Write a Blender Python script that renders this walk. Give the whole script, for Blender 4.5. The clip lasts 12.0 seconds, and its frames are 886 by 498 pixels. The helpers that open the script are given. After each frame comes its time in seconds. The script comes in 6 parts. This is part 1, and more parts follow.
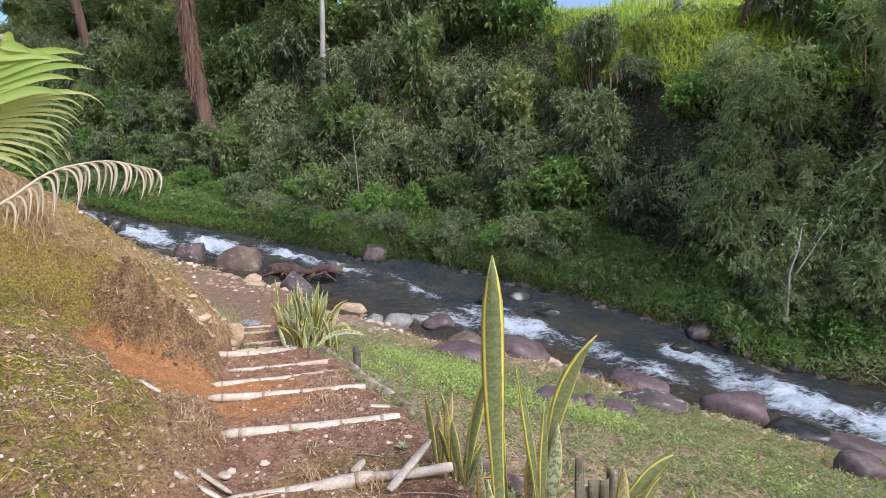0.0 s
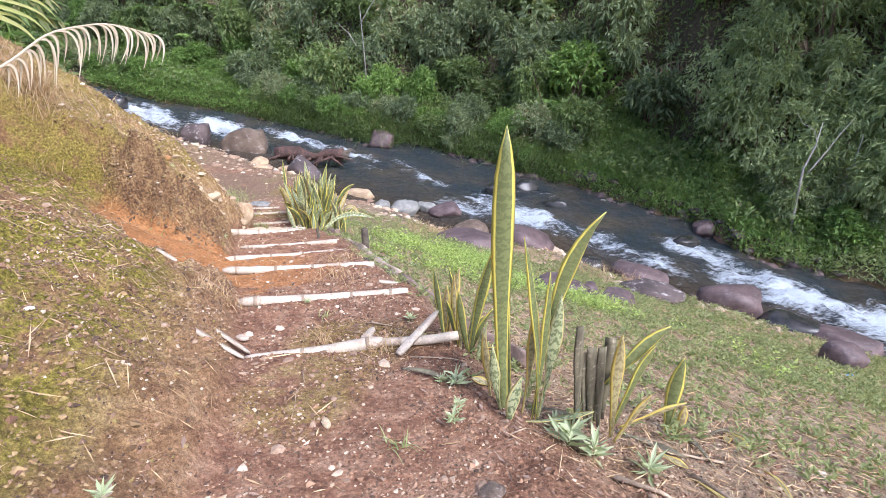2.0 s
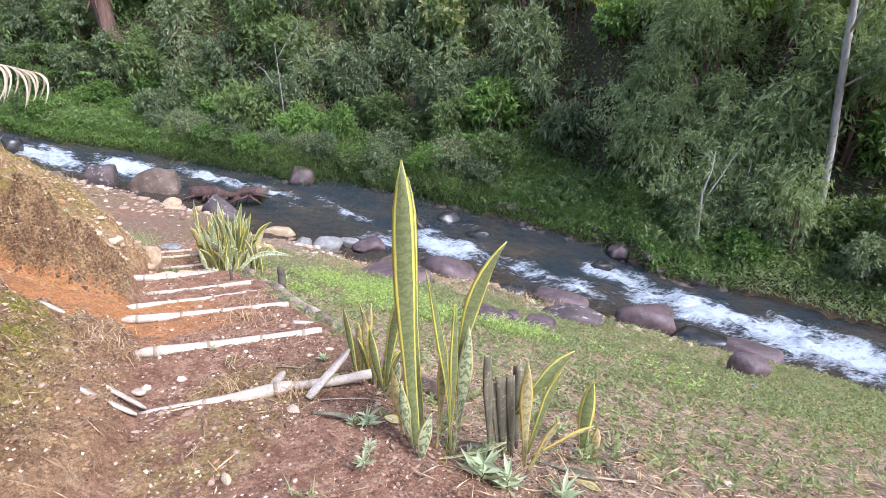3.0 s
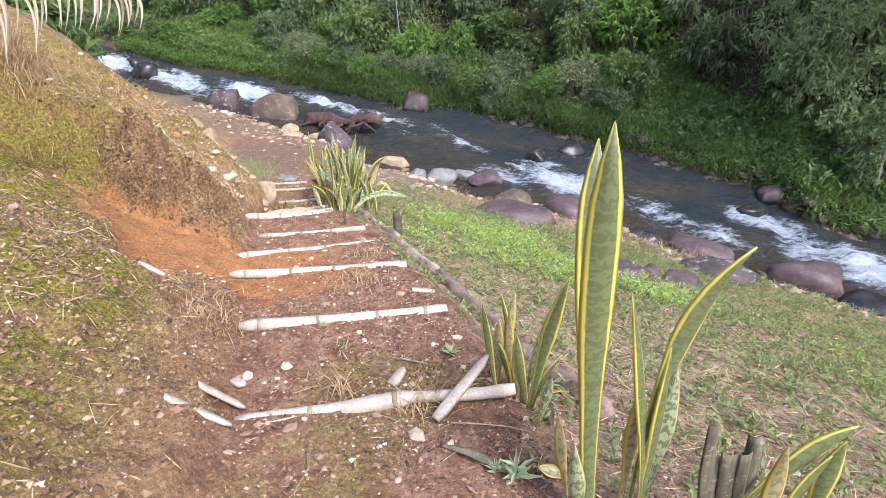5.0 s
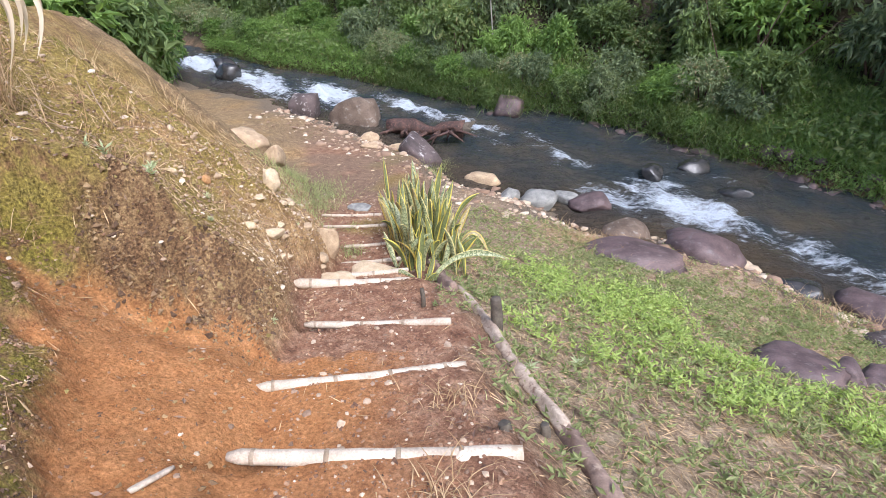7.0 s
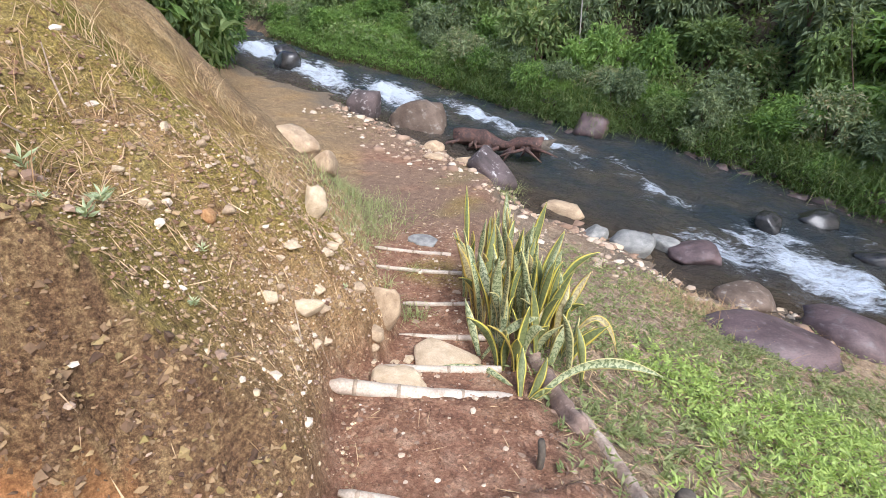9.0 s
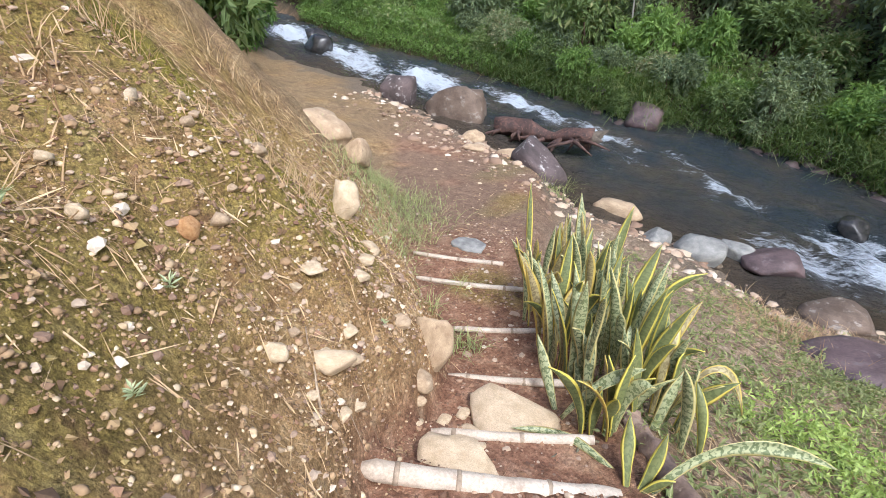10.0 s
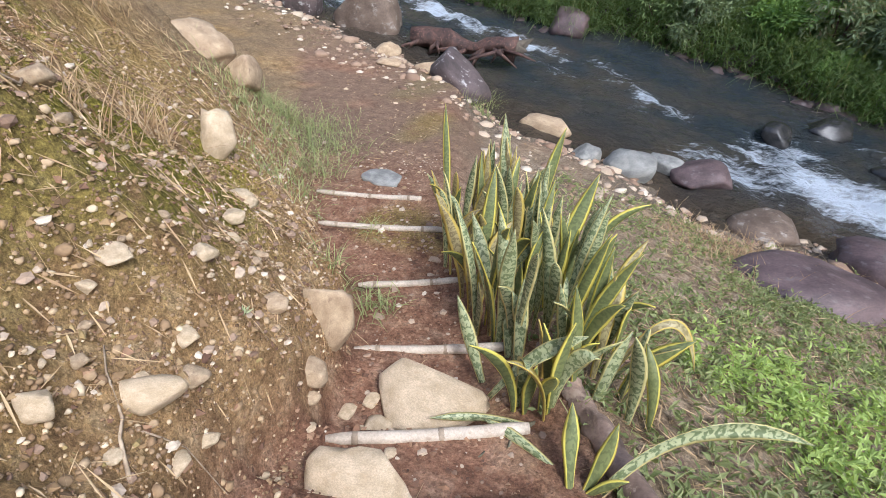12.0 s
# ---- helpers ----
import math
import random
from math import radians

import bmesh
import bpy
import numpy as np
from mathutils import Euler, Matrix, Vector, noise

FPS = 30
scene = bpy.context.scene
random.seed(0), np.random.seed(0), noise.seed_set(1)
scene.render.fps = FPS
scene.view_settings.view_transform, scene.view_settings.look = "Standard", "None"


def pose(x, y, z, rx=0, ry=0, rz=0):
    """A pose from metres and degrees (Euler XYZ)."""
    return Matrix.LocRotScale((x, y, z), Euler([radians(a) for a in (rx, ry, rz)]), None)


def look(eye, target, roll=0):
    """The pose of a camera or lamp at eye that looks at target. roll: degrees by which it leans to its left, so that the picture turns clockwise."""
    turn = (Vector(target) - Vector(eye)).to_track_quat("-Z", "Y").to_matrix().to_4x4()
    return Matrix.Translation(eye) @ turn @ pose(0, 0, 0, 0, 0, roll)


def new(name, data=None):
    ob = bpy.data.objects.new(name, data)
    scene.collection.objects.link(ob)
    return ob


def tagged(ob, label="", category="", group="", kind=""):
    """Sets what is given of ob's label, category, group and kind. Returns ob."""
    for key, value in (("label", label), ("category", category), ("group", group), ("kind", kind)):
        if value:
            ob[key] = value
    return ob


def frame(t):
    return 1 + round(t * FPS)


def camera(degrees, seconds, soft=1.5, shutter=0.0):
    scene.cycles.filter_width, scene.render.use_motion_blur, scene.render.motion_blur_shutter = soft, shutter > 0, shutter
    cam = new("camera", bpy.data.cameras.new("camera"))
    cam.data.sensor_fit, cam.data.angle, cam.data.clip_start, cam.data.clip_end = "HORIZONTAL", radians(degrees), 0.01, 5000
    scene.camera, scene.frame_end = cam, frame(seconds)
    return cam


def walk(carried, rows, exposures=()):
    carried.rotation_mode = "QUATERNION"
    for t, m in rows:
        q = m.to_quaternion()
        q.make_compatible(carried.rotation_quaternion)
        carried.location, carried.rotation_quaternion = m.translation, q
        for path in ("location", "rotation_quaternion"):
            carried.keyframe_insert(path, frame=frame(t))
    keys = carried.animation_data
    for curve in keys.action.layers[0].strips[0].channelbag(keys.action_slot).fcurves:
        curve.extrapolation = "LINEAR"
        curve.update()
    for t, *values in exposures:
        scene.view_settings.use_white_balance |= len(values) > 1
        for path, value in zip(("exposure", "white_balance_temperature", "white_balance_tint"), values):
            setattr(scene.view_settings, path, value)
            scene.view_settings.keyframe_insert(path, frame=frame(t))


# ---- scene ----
cam = camera(75.8, 12.0, soft=0.65)
PATH = [
    (0, (0.078, 0.195, 1.287), (-0.079, 2.148, 0.883), 0.5),
    (0.5, (0.06, 0.185, 1.225), (-0.087, 2.022, 0.447), 1.7),
    (1, (0.064, 0.19, 1.212), (-0.061, 1.969, 0.306), 2.1),
    (1.5, (0.064, 0.183, 1.213), (-0.055, 1.967, 0.316), 2.4),
    (2, (0.062, 0.167, 1.222), (-0.099, 2.007, 0.453), 2.0),
    (2.5, (0.101, 0.182, 1.217), (0.038, 2.069, 0.557), 1.8),
    (2.7, (0.148, 0.188, 1.226), (0.231, 2.08, 0.583), 2.0),
    (4.3, (0.174, 0.484, 1.182), (0.209, 2.34, 0.437), 1.1),
    (4.5, (0.12, 0.646, 1.185), (0.125, 2.5, 0.435), 0.8),
    (5, (-0.064, 0.928, 1.159), (-0.345, 2.693, 0.261), -0.1),
    (5.5, (-0.148, 1.342, 1.107), (-0.512, 3.089, 0.204), -0.8),
    (6, (-0.27, 1.801, 1.084), (-0.592, 3.615, 0.306), -5.3),
    (6.5, (-0.418, 2.218, 1.058), (-0.735, 4.008, 0.222), -6.2),
    (7, (-0.6, 2.585, 1.056), (-1.151, 4.278, 0.145), -2.0),
    (7.5, (-0.867, 2.931, 0.929), (-1.541, 4.67, 0.207), 1.9),
    (7.7, (-0.964, 3.07, 0.951), (-1.682, 4.795, 0.238), 2.2),
    (9.3, (-1.715, 4.205, 0.653), (-2.399, 5.849, -0.258), 2.4),
    (9.5, (-1.854, 4.351, 0.599), (-2.565, 6.004, -0.274), 2.8),
    (10, (-2.021, 4.652, 0.463), (-2.783, 6.255, -0.459), 2.3),
    (10.5, (-2.074, 4.893, 0.42), (-2.781, 6.491, -0.553), 2.7),
    (11, (-2.148, 5.011, 0.354), (-2.667, 6.56, -0.799), 1.1),
    (11.5, (-2.116, 5.094, 0.316), (-2.581, 6.609, -0.905), 3.0),
    (12, (-2.12, 5.214, 0.291), (-2.599, 6.777, -0.861), 3.2),
]
walk(cam, [(t, look(eye, target, roll)) for t, eye, target, roll in PATH],
     exposures=[(0, 0.6, 5500, 13), (0.5, 0.78, 5500, 14), (1.5, 0.9, 5500, 15), (2.5, 1.08, 5250, 16), (4.5, 1.02, 5350, 16), (5.5, 0.9, 5500, 15), (7.5, 0.86, 5500, 13), (9.5, 0.84, 5500, 11), (12, 0.62, 5400, 10)])

# ---- light ----
world = bpy.data.worlds.new("sky")
scene.world = world
world.use_nodes = True
wn = world.node_tree.nodes
sky = wn.new("ShaderNodeTexSky")
sky.sky_type, sky.sun_disc = "NISHITA", False
SUN_EL, SUN_AZ = 50.0, 134.0          # degrees up; degrees from +y towards +x
sky.sun_elevation, sky.sun_rotation = radians(SUN_EL), radians(SUN_AZ)
sky.air_density, sky.dust_density, sky.ozone_density = 1.0, 4.5, 1.0
world.node_tree.links.new(sky.outputs[0], wn["Background"].inputs[0])
wn["Background"].inputs[1].default_value = 0.15
sun_data = bpy.data.lights.new("sun", "SUN")
sun_data.energy, sun_data.angle, sun_data.color = 1.75, radians(11), (1.0, 0.94, 0.87)
sun = new("sun", sun_data)
_d = Vector((math.sin(radians(SUN_AZ)) * math.cos(radians(SUN_EL)), math.cos(radians(SUN_AZ)) * math.cos(radians(SUN_EL)), math.sin(radians(SUN_EL))))
sun.matrix_world = look(_d * 60, (0, 0, 0))



# ---- materials ----
def nodes_of(name):
    m = bpy.data.materials.new(name)
    m.use_nodes = True
    nt = m.node_tree
    return m, nt, nt.nodes["Principled BSDF"], nt.nodes["Material Output"]


def noise_node(nt, scale, detail=6.0, rough=0.6, stretch=None, coord="Object"):
    tc = nt.nodes.new("ShaderNodeTexCoord")
    n = nt.nodes.new("ShaderNodeTexNoise")
    n.inputs["Scale"].default_value, n.inputs["Detail"].default_value, n.inputs["Roughness"].default_value = scale, detail, rough
    src = tc.outputs[coord]
    if stretch:
        mp = nt.nodes.new("ShaderNodeMapping")
        mp.inputs["Rotation"].default_value = (0, 0, stretch[3] if len(stretch) > 3 else 0)
        mp.inputs["Scale"].default_value = stretch[:3]
        nt.links.new(src, mp.inputs[0])
        src = mp.outputs[0]
    nt.links.new(src, n.inputs["Vector"])
    return n.outputs["Fac"]


def ramp(nt, fac, stops):
    r = nt.nodes.new("ShaderNodeValToRGB")
    el = r.color_ramp.elements
    while len(el) < len(stops):
        el.new(0.5)
    for e, (p, c) in zip(el, stops):
        e.position, e.color = p, (*c, 1) if len(c) == 3 else c
    nt.links.new(fac, r.inputs[0])
    return r.outputs[0]


def grey(nt, fac, a, b):
    if a > b:
        return ramp(nt, fac, [(b, (1, 1, 1)), (a, (0, 0, 0))])
    return ramp(nt, fac, [(a, (0, 0, 0)), (b, (1, 1, 1))])


def mix(nt, fac, a, b, mode="MIX"):
    m = nt.nodes.new("ShaderNodeMix")
    m.data_type, m.blend_type = "RGBA", mode
    for sock, v in ((m.inputs["Factor"], fac), (m.inputs["A"], a), (m.inputs["B"], b)):
        if isinstance(v, (int, float)):
            sock.default_value = v
        elif isinstance(v, tuple):
            sock.default_value = (*v, 1)
        else:
            nt.links.new(v, sock)
    return m.outputs["Result"]


def math_node(nt, op, a, b=0.0):
    m = nt.nodes.new("ShaderNodeMath")
    m.operation = op
    for sock, v in ((m.inputs[0], a), (m.inputs[1], b)):
        if isinstance(v, (int, float)):
            sock.default_value = v
        else:
            nt.links.new(v, sock)
    return m.outputs[0]


def bump(nt, bsdf, height, strength=0.5, distance=0.02):
    b = nt.nodes.new("ShaderNodeBump")
    b.inputs["Strength"].default_value, b.inputs["Distance"].default_value = strength, distance
    nt.links.new(height, b.inputs["Height"])
    nt.links.new(b.outputs[0], bsdf.inputs["Normal"])


def attribute(nt, name):
    a = nt.nodes.new("ShaderNodeAttribute")
    a.attribute_name = name
    return a.outputs["Fac"]


def surface_mat(name, c1, c2, scale=8.0, rough=0.85, bump_d=0.01, fine=60.0, c3=None, stretch=None):
    """Two colours in patches with a fine grain, an optional third in spots."""
    m, nt, b, _ = nodes_of(name)
    n1, n2 = noise_node(nt, scale, 5, 0.6, stretch), noise_node(nt, fine, 4, 0.7, stretch)
    col = ramp(nt, n1, [(0.35, c1), (0.65, c2)])
    col = mix(nt, 0.55, col, ramp(nt, n2, [(0.3, (0.45, 0.45, 0.45)), (0.7, (1.25, 1.25, 1.25))]), "MULTIPLY")
    if c3:
        col = mix(nt, grey(nt, noise_node(nt, scale * 2.3, 6, 0.7), 0.56, 0.66), col, c3)
    nt.links.new(col, b.inputs["Base Color"])
    b.inputs["Roughness"].default_value = rough
    bump(nt, b, mix(nt, 0.5, n1, n2), 0.6, bump_d)
    return m


def leaf_mat(name, c1, c2, trans=0.35, rough=0.5, dead=None):
    """Foliage: each leaf takes its own tone between two greens, and lets some light through."""
    m, nt, b, out = nodes_of(name)
    geo = nt.nodes.new("ShaderNodeNewGeometry")
    info = nt.nodes.new("ShaderNodeObjectInfo")
    f = math_node(nt, "ADD", math_node(nt, "MULTIPLY", geo.outputs["Random Per Island"], 0.6), math_node(nt, "MULTIPLY", info.outputs["Random"], 0.4))
    stops = [(0.15, c1), (0.85, c2)] if not dead else [(0.1, c1), (0.78, c2), (0.93, dead)]
    col = ramp(nt, f, stops)
    nt.links.new(col, b.inputs["Base Color"])
    b.inputs["Roughness"].default_value = rough
    b.inputs["Specular IOR Level"].default_value = 0.18
    t = nt.nodes.new("ShaderNodeBsdfTranslucent")
    nt.links.new(mix(nt, 1.0, col, (1.5, 1.45, 0.75), "MULTIPLY"), t.inputs[0])
    ms = nt.nodes.new("ShaderNodeMixShader")
    ms.inputs[0].default_value = trans
    nt.links.new(b.outputs[0], ms.inputs[1])
    nt.links.new(t.outputs[0], ms.inputs[2])
    nt.links.new(ms.outputs[0], out.inputs[0])
    return m


def ground_mat():
    m, nt, b, _ = nodes_of("earth")
    big, mid, fine = noise_node(nt, 1.3, 4), noise_node(nt, 9, 6, 0.65), noise_node(nt, 55, 6, 0.75)
    soil = ramp(nt, mid, [(0.3, (0.16, 0.08, 0.048)), (0.5, (0.29, 0.155, 0.092)), (0.7, (0.44, 0.28, 0.18))])
    bank = ramp(nt, mix(nt, 0.4, mid, noise_node(nt, 3.5, 7, 0.7)), [(0.3, (0.13, 0.073, 0.035)), (0.43, (0.28, 0.17, 0.078)), (0.53, (0.43, 0.275, 0.125)), (0.66, (0.56, 0.41, 0.23))])
    red = ramp(nt, mid, [(0.3, (0.35, 0.15, 0.052)), (0.7, (0.5, 0.245, 0.095))])
    moss = ramp(nt, fine, [(0.3, (0.12, 0.1, 0.02)), (0.65, (0.32, 0.27, 0.05))])
    lawn = ramp(nt, mid, [(0.3, (0.19, 0.13, 0.08)), (0.5, (0.37, 0.27, 0.17)), (0.72, (0.57, 0.45, 0.31))])
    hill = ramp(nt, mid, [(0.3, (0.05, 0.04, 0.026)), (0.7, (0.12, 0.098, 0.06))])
    # hilltop green brightened to carry the sunlight in its colour
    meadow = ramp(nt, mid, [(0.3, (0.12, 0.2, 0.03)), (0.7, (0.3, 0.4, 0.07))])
    gravel = ramp(nt, fine, [(0.3, (0.09, 0.065, 0.045)), (0.7, (0.3, 0.24, 0.17))])
    col = mix(nt, attribute(nt, "ochre"), soil, bank)
    col = mix(nt, attribute(nt, "lawn"), col, lawn)
    col = mix(nt, math_node(nt, "MULTIPLY", attribute(nt, "moss"), grey(nt, mix(nt, 0.5, big, mid), 0.41, 0.5)), col, moss)
    # darker brown for the steep cut face, streaked downwards
    cut_face = ramp(nt, mix(nt, 0.5, noise_node(nt, 14, 5, 0.7, (1, 1, 0.25)), fine), [(0.36, (0.1, 0.056, 0.032)), (0.5, (0.23, 0.14, 0.07)), (0.66, (0.4, 0.28, 0.13))])
    col = mix(nt, attribute(nt, "cut"), col, cut_face)
    col = mix(nt, attribute(nt, "red"), col, red)
    col = mix(nt, attribute(nt, "gravel"), col, gravel)
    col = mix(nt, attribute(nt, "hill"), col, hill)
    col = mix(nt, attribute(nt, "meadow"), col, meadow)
    col = mix(nt, 0.7, col, ramp(nt, fine, [(0.3, (0.3, 0.29, 0.28)), (0.5, (0.95, 0.95, 0.95)), (0.68, (1.5, 1.5, 1.5))]), "MULTIPLY")
    vor = nt.nodes.new("ShaderNodeTexVoronoi")
    vor.inputs["Scale"].default_value, vor.inputs["Randomness"].default_value = 46.0, 1.0
    tcv = nt.nodes.new("ShaderNodeTexCoord")
    warp = nt.nodes.new("ShaderNodeVectorMath")
    warp.operation = "MULTIPLY_ADD"
    wsrc = nt.nodes.new("ShaderNodeTexNoise")
    wsrc.inputs["Scale"].default_value = 12.0
    nt.links.new(tcv.outputs["Object"], wsrc.inputs["Vector"])
    nt.links.new(wsrc.outputs["Color"], warp.inputs[0])
    warp.inputs[1].default_value = (0.025, 0.025, 0.025)
    nt.links.new(tcv.outputs["Object"], warp.inputs[2])
    nt.links.new(warp.outputs[0], vor.inputs["Vector"])
    crumb = grey(nt, vor.outputs["Distance"], 0.75, 0.15)
    crumb = mix(nt, 0.5, crumb, fine)
    packed = math_node(nt, "MAXIMUM", attribute(nt, "red"), math_node(nt, "MULTIPLY", attribute(nt, "path"), 0.75))
    grain = noise_node(nt, 170, 3, 0.8)
    col = mix(nt, math_node(nt, "SUBTRACT", 0.5, math_node(nt, "MULTIPLY", packed, 0.28)), col, ramp(nt, grain, [(0.36, (0.45, 0.43, 0.4)), (0.5, (0.95, 0.95, 0.95)), (0.63, (1.55, 1.52, 1.45))]), "MULTIPLY")
    nt.links.new(col, b.inputs["Base Color"])
    b.inputs["Roughness"].default_value = 0.95
    b.inputs["Specular IOR Level"].default_value = 0.15
    # shade painted into the gaps between crumbs, with their tops lightened
    col = mix(nt, 0.2, col, ramp(nt, crumb, [(0.28, (0.42, 0.38, 0.35)), (0.5, (0.98, 0.98, 0.98)), (0.75, (1.35, 1.33, 1.28))]), "MULTIPLY")
    nt.links.new(col, b.inputs["Base Color"])
    height = mix(nt, 0.72, crumb, mix(nt, 0.6, mid, fine))
    height = mix(nt, math_node(nt, "MULTIPLY", packed, 0.65), height, mix(nt, 0.25, mid, fine))
    bump(nt, b, height, 1.0, 0.035)
    return m


def water_mat():
    m, nt, b, _ = nodes_of("stream_water")
    flow = (0.6, 1.4, 1.0, radians(30))
    n1, n2 = noise_node(nt, 4.5, 6, 0.65, flow), noise_node(nt, 16, 5, 0.7, flow)
    foam = attribute(nt, "foam")
    cut = math_node(nt, "ADD", foam, math_node(nt, "MULTIPLY", math_node(nt, "SUBTRACT", mix(nt, 0.45, n1, n2), 0.5), 2.4))
    fm = grey(nt, cut, 0.52, 1.05)
    # blue-grey imitates reflected sky in the base colour; brown is turbid water
    sky_and_silt = ramp(nt, noise_node(nt, 0.9, 4), [(0.42, (0.042, 0.054, 0.06)), (0.7, (0.1, 0.084, 0.06))])
    sky_and_silt = mix(nt, attribute(nt, "shallow"), sky_and_silt, (0.1, 0.072, 0.045))
    nt.links.new(mix(nt, fm, sky_and_silt, (0.74, 0.8, 0.86)), b.inputs["Base Color"])
    nt.links.new(ramp(nt, fm, [(0.0, (0.07, 0.07, 0.07)), (1.0, (0.6, 0.6, 0.6))]), b.inputs["Roughness"])
    b.inputs["IOR"].default_value = 1.33
    bump(nt, b, mix(nt, 0.55, n1, mix(nt, 0.4, n2, noise_node(nt, 26, 4, 0.65))), 1.0, 0.34)
    return m


def snake_mat(name, green1, green2, edge, edge_at=0.74):
    """A mottled sword leaf with dark cross bands and a pale margin; u runs across the leaf and v along it."""
    m, nt, b, out = nodes_of(name)
    uv = nt.nodes.new("ShaderNodeUVMap")
    sep = nt.nodes.new("ShaderNodeSeparateXYZ")
    nt.links.new(uv.outputs[0], sep.inputs[0])
    across = math_node(nt, "ABSOLUTE", math_node(nt, "SUBTRACT", sep.outputs[0], 0.5))
    wob = noise_node(nt, 22, 4, 0.6)
    band = nt.nodes.new("ShaderNodeTexWave")
    band.wave_type, band.bands_direction = "BANDS", "Y"
    band.inputs["Scale"].default_value, band.inputs["Distortion"].default_value = 8.0, 9.0
    band.inputs["Detail"].default_value, band.inputs["Detail Scale"].default_value = 4.0, 5.0
    even = nt.nodes.new("ShaderNodeMapping")
    even.inputs["Scale"].default_value = (0.07, 1.0, 1.0)
    nt.links.new(uv.outputs[0], even.inputs[0])
    nt.links.new(even.outputs[0], band.inputs["Vector"])
    col = ramp(nt, band.outputs["Fac"], [(0.3, green1), (0.7, green2)])
    e = math_node(nt, "ADD", math_node(nt, "MULTIPLY", across, 2.0), math_node(nt, "MULTIPLY", math_node(nt, "SUBTRACT", wob, 0.5), 0.22))
    info = nt.nodes.new("ShaderNodeObjectInfo")
    e = math_node(nt, "SUBTRACT", e, math_node(nt, "MULTIPLY", info.outputs["Random"], 0.1))
    col = mix(nt, math_node(nt, "MULTIPLY", info.outputs["Random"], 0.2), col, (0.3, 0.29, 0.1))
    col = mix(nt, grey(nt, e, edge_at - 0.03, edge_at + 0.07), col, edge)
    col = mix(nt, grey(nt, noise_node(nt, 45, 5, 0.7), 0.66, 0.74), col, (0.3, 0.22, 0.1))
    nt.links.new(col, b.inputs["Base Color"])
    b.inputs["Roughness"].default_value = 0.42
    bump(nt, b, wob, 0.25, 0.004)
    t = nt.nodes.new("ShaderNodeBsdfTranslucent")
    nt.links.new(mix(nt, 1.0, col, (1.3, 1.25, 0.7), "MULTIPLY"), t.inputs[0])
    ms = nt.nodes.new("ShaderNodeMixShader")
    ms.inputs[0].default_value = 0.22
    nt.links.new(b.outputs[0], ms.inputs[1])
    nt.links.new(t.outputs[0], ms.inputs[2])
    nt.links.new(ms.outputs[0], out.inputs[0])
    return m


EARTH, WATER = ground_mat(), water_mat()
BAMBOO = surface_mat("weathered_bamboo", (0.46, 0.37, 0.27), (0.68, 0.58, 0.45), 6, 0.7, 0.003, 90, (0.36, 0.27, 0.19), (1, 1, 1))
BAMBOO_NODE = surface_mat("bamboo_joint", (0.26, 0.19, 0.12), (0.42, 0.33, 0.23), 12, 0.8, 0.003)
LOGWOOD = surface_mat("rotten_log", (0.17, 0.11, 0.08), (0.36, 0.25, 0.185), 7, 0.9, 0.012, 50, (0.4, 0.3, 0.22))
LOGPALE = surface_mat("split_pale_log", (0.32, 0.23, 0.165), (0.6, 0.48, 0.36), 9, 0.9, 0.012, 60, (0.2, 0.12, 0.08))
STUMP = surface_mat("grey_stake_wood", (0.07, 0.055, 0.04), (0.17, 0.14, 0.1), 10, 0.9, 0.01)
DRIFT = surface_mat("wet_driftwood", (0.035, 0.02, 0.016), (0.13, 0.068, 0.048), 9, 0.7, 0.04, 40, (0.22, 0.12, 0.085))
STONE_TAN = surface_mat("tan_stone", (0.36, 0.25, 0.145), (0.56, 0.42, 0.26), 5, 0.85, 0.008, 70, (0.28, 0.19, 0.12))
STONE_PALE = surface_mat("pale_cream_stone", (0.48, 0.36, 0.215), (0.7, 0.55, 0.36), 5, 0.85, 0.008, 70, (0.5, 0.37, 0.22))
STONE_GREY = surface_mat("grey_stone", (0.17, 0.165, 0.15), (0.34, 0.33, 0.29), 4, 0.75, 0.008, 60)
STONE_DARK = surface_mat("dark_purple_rock", (0.07, 0.046, 0.044), (0.17, 0.115, 0.108), 4, 0.6, 0.012, 50, (0.16, 0.13, 0.125))
STONE_LICHEN = surface_mat("lichen_rock", (0.06, 0.045, 0.04), (0.15, 0.11, 0.1), 3, 0.8, 0.014, 40, (0.48, 0.45, 0.42))
STONE_WET = surface_mat("wet_black_rock", (0.02, 0.02, 0.02), (0.06, 0.055, 0.05), 4, 0.25, 0.012, 40)
STONE_BROWN = surface_mat("brown_boulder", (0.1, 0.068, 0.045), (0.22, 0.16, 0.115), 3, 0.8, 0.014, 50, (0.34, 0.3, 0.25))
STONE_ORANGE = surface_mat("orange_clod", (0.4, 0.2, 0.07), (0.55, 0.32, 0.14), 9, 0.95, 0.01)
BARK = surface_mat("brown_bark", (0.07, 0.04, 0.028), (0.2, 0.12, 0.085), 6, 0.95, 0.03, 30, None, (1, 1, 0.15))
BARK_PALE = surface_mat("pale_bark", (0.3, 0.27, 0.23), (0.5, 0.46, 0.4), 6, 0.9, 0.01, 30, None, (1, 1, 0.2))
TWIG = surface_mat("dry_twig", (0.3, 0.21, 0.13), (0.52, 0.4, 0.27), 15, 0.9, 0.002)
STRAW = leaf_mat("dry_straw", (0.32, 0.2, 0.1), (0.66, 0.5, 0.3), 0.2, 0.7)
LITTER = leaf_mat("fallen_leaves", (0.16, 0.1, 0.075), (0.42, 0.3, 0.22), 0.15, 0.8)
